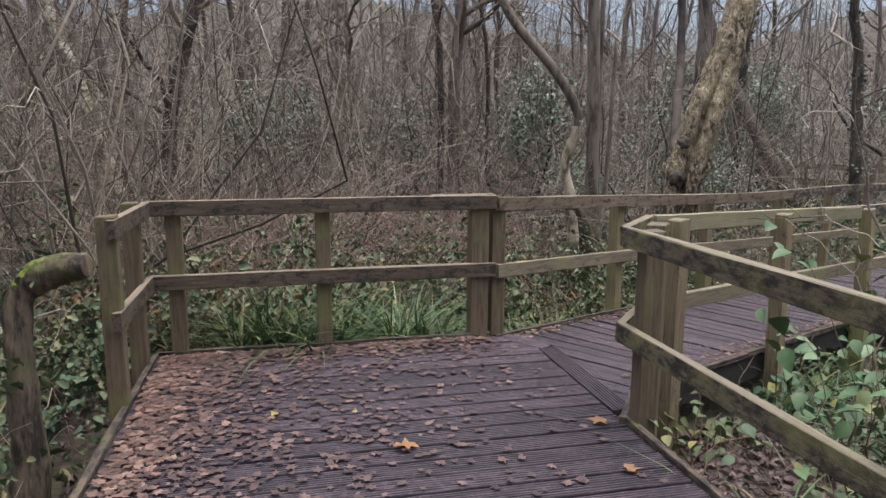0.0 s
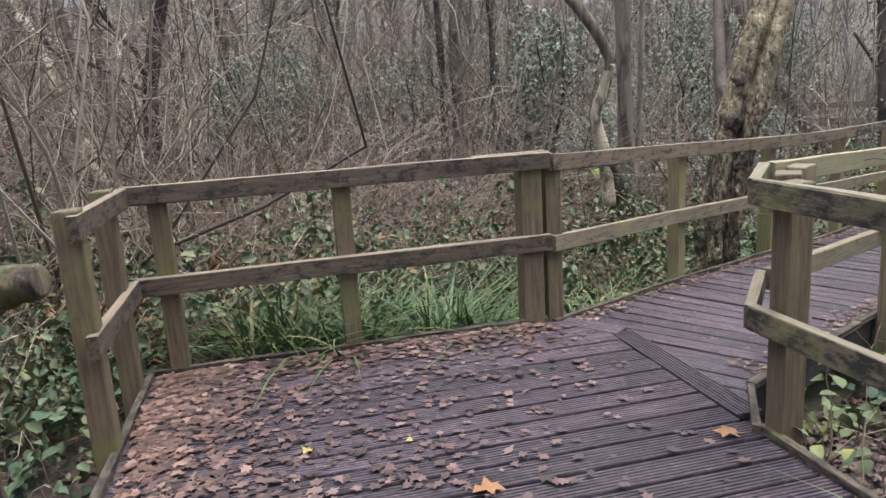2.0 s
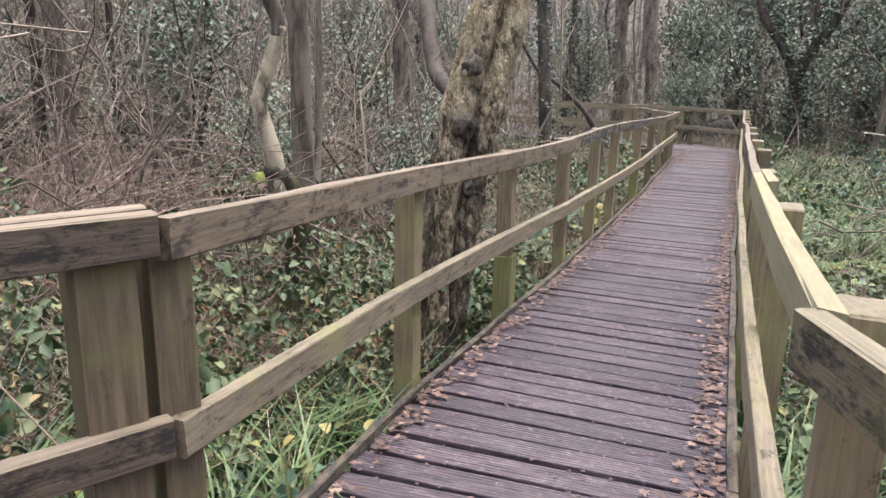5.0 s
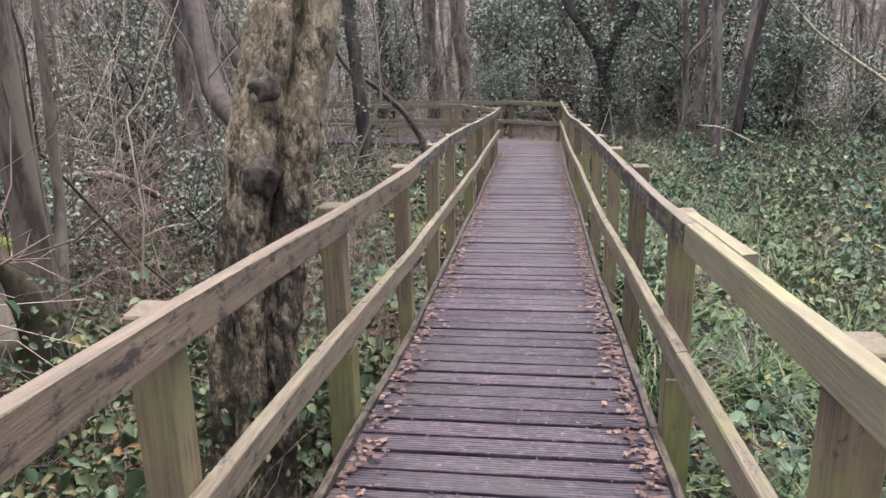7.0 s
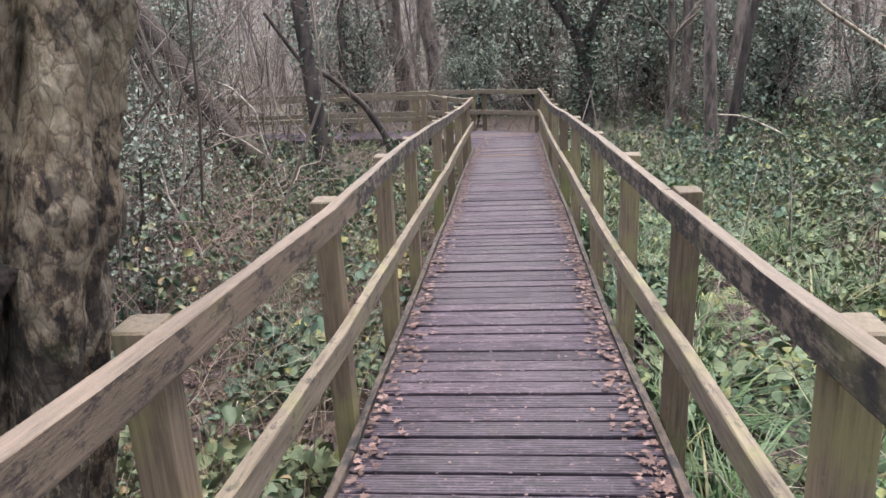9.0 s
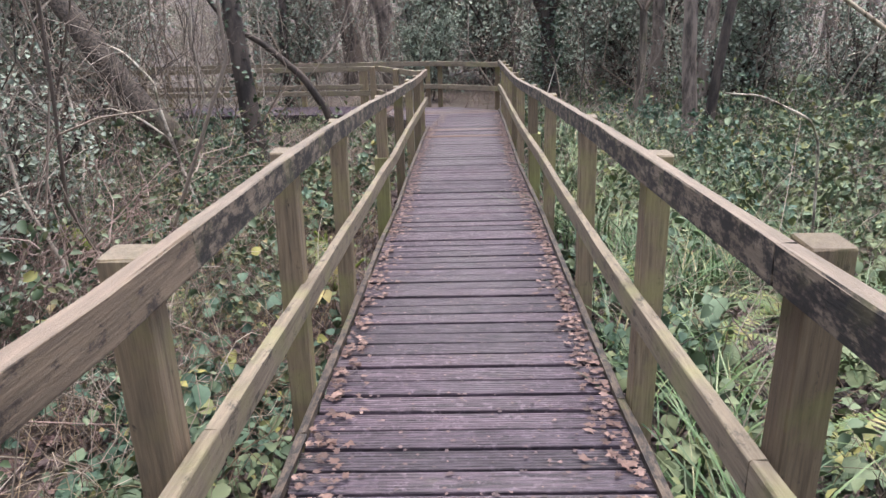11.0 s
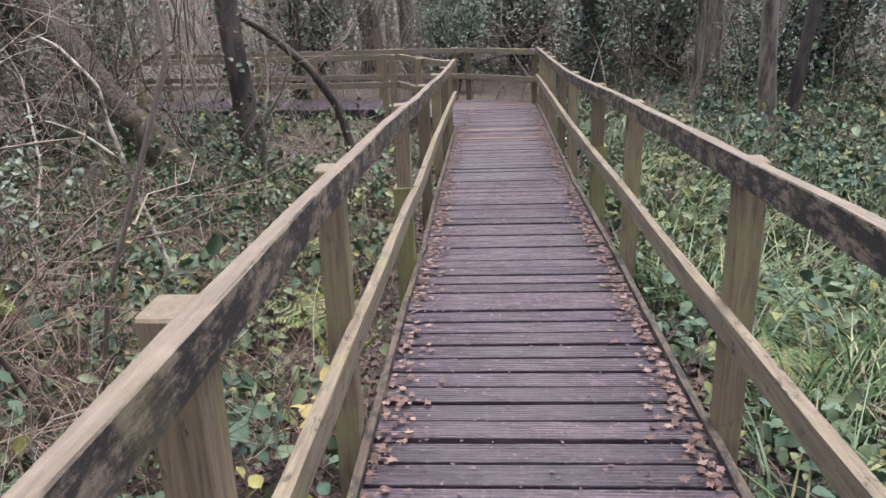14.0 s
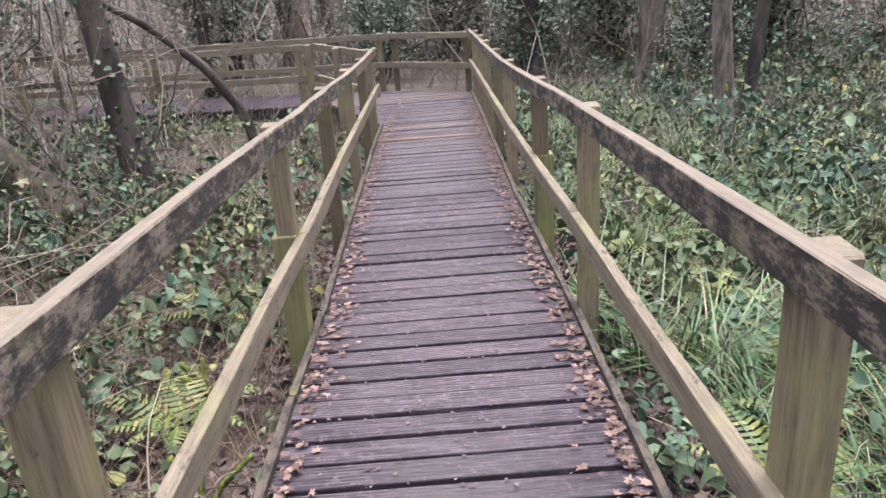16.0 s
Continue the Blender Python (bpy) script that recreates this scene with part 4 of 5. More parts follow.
# leaning birch and dark stems behind the platform
leaning = thing("leaning_birch", "slender leaning birch with pale peeling bark", "tree")
lz = float(ground_z(2.3, 9.6))
leaning_branch("trunk", leaning, [(2.35, 9.6, lz), (2.22, 9.75, lz + 0.9), (2.0, 10.1, lz + 2.0), (1.72, 10.55, lz + 3.1), (1.3, 11.2, lz + 5.5), (1.1, 11.6, lz + 8.0)], [0.11, 0.095, 0.085, 0.075, 0.05, 0.02], WHITE_BARK, 12, 0.08, 14)
leaning_branch("limb", leaning, [(2.45, 9.7, lz), (2.5, 9.9, lz + 1.2), (2.2, 10.3, lz + 2.6), (2.3, 10.8, lz + 5.0)], [0.07, 0.06, 0.05, 0.02], BARK, 9, 0.08, 15)

# trees that stand out
WOOD = "bare winter trees of the wood"
bare_tree("bare_tree", "dark slender bare tree with crooked branches", 21, at(8.75, 12.0), 10, 0.085, BARK_DARK, TWIG, WOOD, low=0.22)
bare_tree("bare_tree", "thin dark bare tree behind the thicket", 22, at(9.5, 11.2), 9, 0.06, BARK_DARK, TWIG, WOOD)
bare_tree("bare_tree", "pale thin birch in the thicket", 23, at(8.1, 14.6), 10, 0.09, WHITE_BARK, TWIG, WOOD)
bare_tree("bare_tree", "dark crooked bare tree behind the platform", 24, at(2.75, 10.8), 9, 0.12, BARK_DARK, TWIG, WOOD, lean=(0.16, -0.02), crook=0.25, low=0.15)
bare_tree("ivy_clad_tree", "straight tree thickly clad in ivy", 25, at(24.6, 9.6), 11, 0.13, BARK_DARK, TWIG, WOOD, ivy=1500)
bare_tree("ivy_clad_tree", "leaning tree with ivy beside the boardwalk", 26, at(17.0, 7.5), 11, 0.15, BARK_DARK, TWIG, WOOD, ivy=500, lean=(0.06, 0.16), n1=10)
bare_tree("bare_tree", "stout brown trunk behind the bend", 28, at(28.0, 7.4), 14, 0.3, BARK, TWIG, WOOD, lean=(0.02, 0.14))
bare_tree("bare_tree", "stout trunk behind the bend railing", 29, at(28.4, 8.6), 13, 0.3, BARK, TWIG, WOOD, lean=(0.02, 0.14))
forked = thing("ivy_clad_tree", "dark forked ivy-clad tree behind the landing", "tree", WOOD)
fz = float(ground_z(23.9, 3.05))
leaning_branch("trunk", forked, [(23.9, 3.03, fz), (23.9, 3.08, fz + 0.9), (23.9, 3.15, fz + 1.9), (23.9, 3.3, fz + 2.5)], [0.2, 0.16, 0.16, 0.15], BARK_DARK, 14, 0.14, 30)
for pts in ([(23.9, 3.2, fz + 2.1), (23.9, 3.55, fz + 2.8), (23.9, 4.15, fz + 3.6), (23.9, 4.7, fz + 5.5), (23.9, 5.0, fz + 8.5)], [(23.9, 3.15, fz + 2.0), (23.9, 2.9, fz + 2.7), (23.9, 2.45, fz + 3.4), (24.0, 1.9, fz + 5.0), (24.0, 1.6, fz + 8.0)]):
    leaning_branch("limb", forked, pts, [0.13, 0.12, 0.11, 0.07, 0.03], BARK_DARK, 12, 0.14, 31)
ivy_rng = np.random.default_rng(80)
f = ivy_rng.uniform(0, 1, 2200)
side_y = np.where(ivy_rng.random(2200) < 0.5, 1.0, -0.8)
ivy_at = np.stack([23.9 + ivy_rng.normal(0, 0.16, 2200), 3.08 + np.clip(f - 0.4, 0, 1) * side_y * 1.9 + ivy_rng.normal(0, 0.16, 2200), fz + 0.5 + 4.2 * f], 1)
put("ivy", quick_mesh("ivy", *leaves(ivy_rng, ivy_at, 0.08, 0.7, 0.55)), IVY, forked, "dark green ivy leaves")
bare_tree("bare_shrub", "bare twiggy shrub beside the bramble bush", 41, at(4.7, 1.95), 2.6, 0.014, BARK_GREY, TWIG, "", crook=0.3, n1=14, n2=40, n3=60, low=0.1)
bare_tree("bare_tree", "reddish leaning trunk with a black foot", 31, at(24.4, 0.7), 11, 0.16, BARK, TWIG, WOOD, lean=(0.06, -0.1))
bare_tree("bare_tree", "pale twin trunk with a dark wet foot", 32, at(19.4, 0.8), 12, 0.13, BARK, TWIG, WOOD, lean=(0.02, 0.05), crook=0.06)
bare_tree("bare_tree", "pale twin trunk with a dark wet foot", 33, at(19.5, 0.6), 12, 0.09, BARK_DARK, TWIG, WOOD, lean=(0.02, -0.1), crook=0.06)
bare_tree("bare_tree", "tall grey trunk behind the birch", 34, at(12.0, 8.2), 13, 0.15, BARK, TWIG, WOOD)
bare_tree("ivy_clad_tree", "tall ivy-clad trunk near the bend", 35, at(17.5, 10.8), 12, 0.12, BARK_DARK, TWIG, WOOD, ivy=1100)

# the wood: a few kinds, repeated
FOREST = random.Random(77)
kinds = []
for i, (h, r, m, c) in enumerate(((11, 0.1, BARK, 0.14), (9, 0.065, BARK_DARK, 0.2), (13, 0.14, BARK, 0.1), (8, 0.05, BARK_GREY, 0.25), (12, 0.11, BARK_DARK, 0.16), (10, 0.085, BARK_GREY, 0.18))):
    kinds.append(bare_tree("bare_tree", "bare grey-brown winter tree in the wood", 60 + i, at(2.0 + 3.3 * i, 15.5 + (i % 3) * 2.2), h, r, m, TWIG, WOOD, crook=c, n1=18, n2=80, n3=220, low=0.2))
placed = []
while len(placed) < 115:
    x, y = FOREST.uniform(-12, 42), FOREST.uniform(-16, 34)
    d = math.hypot(x - 8, y - 4)
    if y > 6.8 and d < 34:
        pass
    elif x > 23 and d < 36:
        pass
    elif y < -1.0 and x > 3:
        if FOREST.random() < 0.5:
            continue
    elif x < -2.5:
        pass
    else:
        continue
    if min([math.hypot(x - a, y - b) for a, b in placed] or [9]) < 0.9 or not off_deck(x, y, 0.8):
        continue
    if y < 8.5 and 0 < x < 19 and y > 0:
        continue
    placed.append((x, y))
    s = FOREST.uniform(0.75, 1.25)
    ob = copy_thing(FOREST.choice(kinds), pose(*at(x, y), FOREST.uniform(-5, 5), FOREST.uniform(-5, 5), FOREST.uniform(0, 360)))
    ob.scale = (s, s, s * FOREST.uniform(0.9, 1.2))


# far woods: one mass of stems and branches that nobody could count
def far_woods():
    rng = np.random.default_rng(12)
    n = 1150
    ang, dist = rng.uniform(0, 2 * np.pi, n), 24 + 76 * rng.uniform(0, 1, n)
    x, y = 9 + np.cos(ang) * dist, 4 + np.sin(ang) * dist
    z = ground_z(x, y)
    base = np.stack([x, y, z - 0.2], 1)
    h = rng.uniform(7, 14, n)
    top = base + np.stack([rng.normal(0, 0.9, n), rng.normal(0, 0.9, n), h], 1)
    P = path_to(rng, base, top, 0.12, 6)
    R = rng.uniform(0.05, 0.17, n)[:, None] * np.linspace(1, 0.25, 6)[None]
    P1, R1 = branches(rng, P, R, n * 12, 3.2, 0.5, 0.3, 0.15, 5, 0.45)
    P2, R2 = branches(rng, P1, R1, n * 30, 1.5, 0.2, 0.35, 0.2, 4, 0.6)
    return join([tubes(P, R, 5), tubes(P1, np.maximum(R1, 0.012), 3), tubes(P2, np.maximum(R2, 0.008), 3)])


tagged(put("far_woods", quick_mesh("far_woods", *far_woods()), FAR_WOOD), "hazy grey-brown mass of bare winter trees", "woods", kind="stuff")


def scatter(rng, n, x0, x1, y0, y1, gap=0.1, keep=None):
    x, y = rng.uniform(x0, x1, n), rng.uniform(y0, y1, n)
    ok = off_deck(x, y, gap)
    if keep is not None:
        ok &= keep(x, y, rng)
    x, y = x[ok], y[ok]
    return np.stack([x, y, ground_z(x, y)], 1)


# saplings and thin stems that fill the wood
def saplings():
    rng = np.random.default_rng(15)
    base = np.concatenate([scatter(rng, 1500, -9, 20, 8.2, 22), scatter(rng, 500, 21.8, 36, -6, 16), scatter(rng, 260, 3, 22, -12, -1.5), scatter(rng, 220, -9, -0.8, 2, 9), scatter(rng, 110, -2.0, 2.4, 5.8, 8.4, 0.5), scatter(rng, 25, 7.5, 12, 6.2, 8.2, 0.5)])
    n = len(base)
    h = rng.uniform(1.6, 5.5, n)
    top = base + np.stack([rng.normal(0, 0.3, n) * h, rng.normal(0, 0.3, n) * h, h], 1)
    P = path_to(rng, base - [0, 0, 0.1], top, 0.45, 7)
    R = rng.uniform(0.005, 0.02, n)[:, None] * np.linspace(1, 0.25, 7)[None]
    P1, R1 = branches(rng, P, R, n * 9, 1.2, 0.15, 0.4, 0.12, 5, 0.55)
    P2, R2 = branches(rng, P1, R1, n * 20, 0.5, 0.1, 0.4, 0.15, 4, 0.7)
    return join([tubes(P, R, 5), tubes(P1, np.maximum(R1, 0.0032), 3), tubes(P2, np.maximum(R2, 0.0025), 3)])


tagged(put("sapling_thicket", quick_mesh("sapling_thicket", *saplings()), TWIG), "tangle of thin bare grey-brown saplings", "thicket", kind="stuff")


# low brown scrub: arching dead stems of bramble and bracken
def scrub(seed, regions, length, radius, arch, k=6):
    rng = np.random.default_rng(seed)
    base = np.concatenate([scatter(rng, *r) for r in regions])
    n = len(base)
    L = length * rng.uniform(0.4, 1.3, n)
    yaw = rng.uniform(0, 2 * np.pi, n)
    reach = L * rng.uniform(0.15, arch, n)
    t = np.linspace(0, 1, k)[None, :]
    out = reach[:, None] * t
    up = L[:, None] * (t * rng.uniform(0.6, 1.1, n)[:, None] - t * t * rng.uniform(0.0, 0.75, n)[:, None])
    P = base[:, None] + np.stack([np.cos(yaw)[:, None] * out, np.sin(yaw)[:, None] * out, up], -1)
    P += rng.normal(0, 0.02, P.shape) * L[:, None, None]
    R = (radius * rng.uniform(0.6, 1.5, n))[:, None] * np.linspace(1, 0.35, k)[None]
    return *clear(P, R), rng


P, R, rng = scrub(31, [(4200, -6, 12, 5.2, 13, 0.1), (1800, -3, 20, 4.6, 9, 0.15), (3400, 4, 22, -5, 3.4, 0.1), (700, -4, 1.0, 1.5, 8, 0.1), (900, 21.7, 30, -3, 10, 0.1)], 1.15, 0.0036, 0.9)
P1, R1 = clear(*branches(rng, P, R, len(P) * 2, 0.34, 0.05, 0.35, 0.2, 4, 0.8))
tagged(put("dead_scrub", quick_mesh("dead_scrub", *join([tubes(P, R, 3), tubes(P1, np.maximum(R1, 0.0018), 3)])), TWIG), "brown tangle of dead bramble stems and twigs", "scrub", kind="stuff")
P, R, rng = scrub(32, [(3000, -5, 8, 4.9, 9.5, 0.12), (2200, 5, 20, 4.5, 8, 0.12), (2200, 3.6, 22, -2.5, 3.9, 0.08), (3600, 4.0, 17, 4.3, 6.9, 0.06), (3000, -2, 8, 5.0, 8.5, 0.1)], 0.55, 0.0028, 1.6)
tagged(put("dead_bracken", quick_mesh("dead_bracken", *tubes(P, R, 3)), STRAW), "straw-brown dead bracken and grass stalks", "bracken", kind="stuff")

RR = np.random.default_rng(36)
rust = scatter(RR, 5200, -1.5, 6.5, 5.0, 8.0, 0.12, lambda x, y, r: np.array([noise.noise(Vector((a * 1.1, b * 1.1, 4.0))) for a, b in zip(x, y)]) > 0.12)
rust[:, 2] += RR.uniform(0.05, 0.75, len(rust)) ** 1.3
tagged(put("rusty_bracken", quick_mesh("rusty_bracken", *leaves(RR, rust, 0.075, 0.9, 0.22)), RUST), "rust-brown dead bracken fronds behind the railing", "bracken", kind="stuff")

# heaps of arching reddish briar behind the railing
P, R, rng = scrub(33, [(1000, 3.2, 7.6, 7.0, 10.0, 0.2), (550, -2.0, 4.0, 7.0, 10.0, 0.2), (500, 8.5, 12.5, 6.6, 10.0, 0.2)], 1.9, 0.0055, 1.5, 8)
P1, R1 = clear(*branches(rng, P, R, len(P) * 4, 0.6, 0.0, 0.4, 0.15, 4, 0.7))
tagged(put("briar_thicket", quick_mesh("briar_thicket", *join([tubes(P, R, 3), tubes(P1, np.maximum(R1, 0.0022), 3)])), BRIAR), "heap of arching reddish-brown briar stems", "thicket", kind="stuff")


# bramble leaves in drifts over the ground
def patchy(low, scale=0.55, seed=0.0):
    def keep(x, y, rng):
        v = np.array([noise.noise(Vector((a * scale + seed, b * scale, seed))) for a, b in zip(x, y)])
        return v + rng.normal(0, 0.12, len(x)) > low
    return keep


def bramble(seed, regions, size, height, shape=leaves):
    rng = np.random.default_rng(seed)
    base = np.concatenate([scatter(rng, *r) for r in regions])
    # three leaflets to a spray
    c = np.repeat(base, 3, 0) + rng.normal(0, size * 0.55, (len(base) * 3, 3)) * [1, 1, 0.4]
    heap = np.array([noise.noise(Vector((a * 1.3, b * 1.3, seed))) + 0.6 * noise.noise(Vector((a * 3.1, b * 3.1, seed))) for a, b in base[:, :2]])
    c[:, 2] += np.repeat(height * (0.12 + np.clip(0.45 + 1.3 * heap, 0.0, 1.4) * rng.uniform(0, 1, len(base)) ** 1.2), 3)
    return shape(rng, c, size * np.repeat(rng.choice([0.6, 0.8, 1.05, 1.35], len(base), p=[0.3, 0.36, 0.24, 0.1]), 3), 1.1, 0.38)


near = [(1500, 6.9, 10.6, 4.5, 5.6, 0.08, patchy(-0.15, 1.4, 8.0)), (11000, 4.2, 17, -1.6, 3.3, 0.06, patchy(-0.14, 1.3)), (5200, 0.5, 17, 4.1, 8.2, 0.06, patchy(-0.02, 0.9, 3.0))]
tagged(put("bramble_patch", quick_mesh("bramble_patch", *bramble(41, near, 0.092, 0.45, broad_leaves)), BRAMBLE), "low drifts of green bramble leaves beside the boardwalk", "bramble", kind="stuff")
mound = [(9000, 8.5, 22, -5.0, 1.5, 0.3, patchy(-0.3, 0.5, 6.0))]
tagged(put("bramble_patch", quick_mesh("bramble_patch", *bramble(44, mound, 0.085, 1.0)), BRAMBLE), "high bank of green bramble away from the boardwalk", "bramble", kind="stuff")
behind = [(2600, -2.5, 1.4, 2.0, 6.5, 0.05, patchy(-0.2, 0.7, 5.0)), (20000, -3, 8.5, 4.6, 8.8, 0.15, patchy(-0.38, 0.9, 11.0)), (5000, 8, 17, 5.2, 9, 0.2, patchy(-0.1, 0.8, 12.0))]
tagged(put("bramble_patch", quick_mesh("bramble_patch", *bramble(43, behind, 0.062, 1.0)), BRAMBLE_OLIVE), "olive and green bramble leaves among dead stems", "bramble", kind="stuff")
farther = [(9000, -5, 14, 6.2, 13, 0.1, patchy(0.0, 0.4, 7.0)), (11000, 14, 30, -6, 4.2, 0.1, patchy(-0.3, 0.4, 9.0)), (6000, 4, 16, -7, -1, 0.1, patchy(-0.1, 0.4, 2.0)), (4000, 15, 21, 5.4, 12, 0.1, patchy(-0.1, 0.5, 4.0))]
tagged(put("bramble_patch", quick_mesh("bramble_patch", *bramble(42, farther, 0.1, 0.6)), BRAMBLE), "deep drifts of green bramble farther into the wood", "bramble", kind="stuff")


# sedge and grass tufts
def blades(rng, base, length, width, k=6, spread=0.9):
    n = len(base)
    L = length * rng.uniform(0.5, 1.25, n)
    yaw = rng.uniform(0, 2 * np.pi, n)
    reach = L * rng.uniform(0.15, spread, n)
    t = np.linspace(0, 1, k)[None, :]
    up = L[:, None] * (t * 1.05 - t ** 2.2 * rng.uniform(0.15, 0.8, n)[:, None])
    out = reach[:, None] * t ** 1.6
    d = np.stack([np.cos(yaw), np.sin(yaw)], 1)
    P = base[:, None] + np.stack([d[:, :1] * out, d[:, 1:] * out, up], -1)
    side = np.stack([-d[:, 1], d[:, 0], np.zeros(n)], 1)[:, None]
    w = (width * rng.uniform(0.6, 1.3, n))[:, None, None] * (1 - t ** 2.5)[..., None] * 0.5 + 0.0006
    V = np.stack([P - side * w, P + side * w], 2)
    i = np.arange(n)[:, None] * 2 * k
    j = np.arange(k - 1)[None] * 2
    q = np.stack([i + j, i + j + 1, i + j + 3, i + j + 2], -1).reshape(-1, 4)
    return V.reshape(-1, 3), q


def tufts(seed, centres, per, radius, length, width, spread=0.9):
    rng = np.random.default_rng(seed)
    c = np.repeat(np.asarray(centres, float), per, 0)
    c[:, :2] += rng.normal(0, radius, (len(c), 2))
    c = c[off_deck(c[:, 0], c[:, 1], 0.05)]
    c[:, 2] = ground_z(c[:, 0], c[:, 1])
    return blades(rng, c, length, width, 6, spread)


TR = np.random.default_rng(51)
sedge = [tuple(plat(a, bb)) for a, bb in zip(TR.uniform(0.35, 2.3, 15), -TR.uniform(0.2, 0.75, 15))]
tagged(put("sedge_tufts", quick_mesh("sedge_tufts", *tufts(52, sedge, 66, 0.06, 0.7, 0.016, 1.4)), GRASS), "lush green sedge growing against the platform edge", "grass", kind="stuff")
side_tufts = [(x, y, 0) for x, y in zip(TR.uniform(13, 22, 26), TR.uniform(0.8, 3.3, 26))] + [(x, y, 0) for x, y in zip(TR.uniform(8.5, 17, 34), TR.uniform(0.6, 3.1, 34))] + [(x, y, 0) for x, y in zip(TR.uniform(5.2, 9, 34), TR.uniform(0.8, 2.75, 34))] + [(x, y, 0) for x, y in zip(TR.uniform(3.9, 5.6, 7), TR.uniform(4.2, 5.2, 7))] + [(3.1, 1.3, 0)] + [(11.9 + 0.2 * i, 2.5 - 0.17 * i, 0) for i in range(6)]
tagged(put("grass_tufts", quick_mesh("grass_tufts", *tufts(53, side_tufts, 60, 0.09, 0.62, 0.011, 1.5)), GRASS), "long green grass tufts beside the boardwalk", "grass", kind="stuff")


# evergreen shrubs
def evergreen_parts(seed, height, spread, count, size):
    rng = np.random.default_rng(seed)
    P, R = path_to(rng, np.zeros((5, 3)) + rng.normal(0, 0.1, (5, 3)) * [1, 1, 0], np.stack([rng.normal(0, spread * 0.4, 5), rng.normal(0, spread * 0.4, 5), height * rng.uniform(0.7, 1, 5)], 1), 0.2, 7), np.linspace(0.05, 0.012, 7)[None].repeat(5, 0)
    P1, R1 = branches(rng, P, R, 150, spread * 0.75, 0.1, 0.3, 0.1, 5, 0.5)
    i = rng.integers(0, 150, count)
    j = rng.integers(1, 5, count)
    c = P1[i, j] + rng.normal(0, 0.13, (count, 3))
    return join([tubes(P, R, 6), tubes(P1, R1, 3)]), leaves(rng, c, size, 0.8, 0.42)


def evergreen(label, seed, place, height, spread, count, size):
    wood, leaf = evergreen_parts(seed, height, spread, count, size)
    ob = thing("holly_bush", label, "shrub", "dark evergreen bushes in the wood", place)
    put("wood", quick_mesh("wood", *wood), BARK_DARK, ob)
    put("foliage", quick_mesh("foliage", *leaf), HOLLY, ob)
    return ob


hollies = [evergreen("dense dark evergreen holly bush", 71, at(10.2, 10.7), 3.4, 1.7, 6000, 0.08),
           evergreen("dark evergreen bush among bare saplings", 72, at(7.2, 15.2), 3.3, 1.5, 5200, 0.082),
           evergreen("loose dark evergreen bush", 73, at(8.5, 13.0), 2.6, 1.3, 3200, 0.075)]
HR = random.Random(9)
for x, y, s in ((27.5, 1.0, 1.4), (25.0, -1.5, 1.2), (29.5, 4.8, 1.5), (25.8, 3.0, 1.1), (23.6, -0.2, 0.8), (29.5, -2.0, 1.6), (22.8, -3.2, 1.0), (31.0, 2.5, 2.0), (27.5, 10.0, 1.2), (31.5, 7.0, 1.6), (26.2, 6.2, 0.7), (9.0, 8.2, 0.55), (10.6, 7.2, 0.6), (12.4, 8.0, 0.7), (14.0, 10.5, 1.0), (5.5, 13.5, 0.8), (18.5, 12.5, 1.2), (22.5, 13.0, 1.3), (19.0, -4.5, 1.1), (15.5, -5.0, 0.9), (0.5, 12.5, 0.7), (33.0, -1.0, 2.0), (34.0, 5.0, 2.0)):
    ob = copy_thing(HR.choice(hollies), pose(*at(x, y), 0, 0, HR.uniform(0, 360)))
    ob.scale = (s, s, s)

# fallen mossy log and bent pale stems left of the boardwalk
log = thing("leaning_tree", "leaning brown trunk with a dark mossy foot", "tree")
lg = float(ground_z(16.5, 8.2))
leaning_branch("trunk", log, [(16.5, 8.15, lg - 0.05), (16.5, 8.5, lg + 0.45), (16.5, 8.95, lg + 1.05), (16.5, 9.45, lg + 1.75), (16.6, 9.95, lg + 2.45), (16.9, 11.2, lg + 4.2), (17.2, 12.2, lg + 6.5)], [0.25, 0.2, 0.18, 0.17, 0.16, 0.13, 0.09], BURR, 14, 0.1, 16)
leaning_branch("moss", log, [(16.47, 8.1, lg + 0.05), (16.46, 8.45, lg + 0.5), (16.46, 8.8, lg + 0.98)], [0.25, 0.2, 0.15], MOSSY, 14, 0.2, 18, "dark green moss over the foot")


def bent_stem(pts, r, label, mat=WHITE_BARK):
    ob = thing("bent_stem", label, "stem")
    leaning_branch("stem", ob, pts, np.linspace(r, r * 0.5, len(pts)), mat, 6, 0.1, 17)
    return ob


bent_stem([(13.2, 6.6, -0.8), (13.2, 6.66, -0.5), (13.2, 6.81, 0.03), (13.2, 6.95, 0.6), (13.22, 6.98, 0.84), (13.25, 7.25, 1.11), (13.3, 7.5, 1.2)], 0.02, "thin pale bent stem rising from the brambles")
bent_stem([(13.22, 6.8, -0.1), (13.22, 6.83, 0.08), (13.22, 6.9, 0.31), (13.22, 7.17, 0.51), (13.22, 7.45, 0.61), (13.3, 7.8, 0.5)], 0.014, "thin pale arching stem in the brambles")
bent_stem([(18.6, 6.75, -0.85), (18.5, 6.85, -0.1), (18.4, 7.2, 0.5), (18.3, 7.8, 1.05), (18.2, 8.3, 1.35), (18.0, 8.8, 2.2)], 0.075, "dark crooked branch arching over the railing", BARK_DARK)
fallen = thing("fallen_branch", "fallen branch cushioned with yellow-green moss among brambles", "branch")
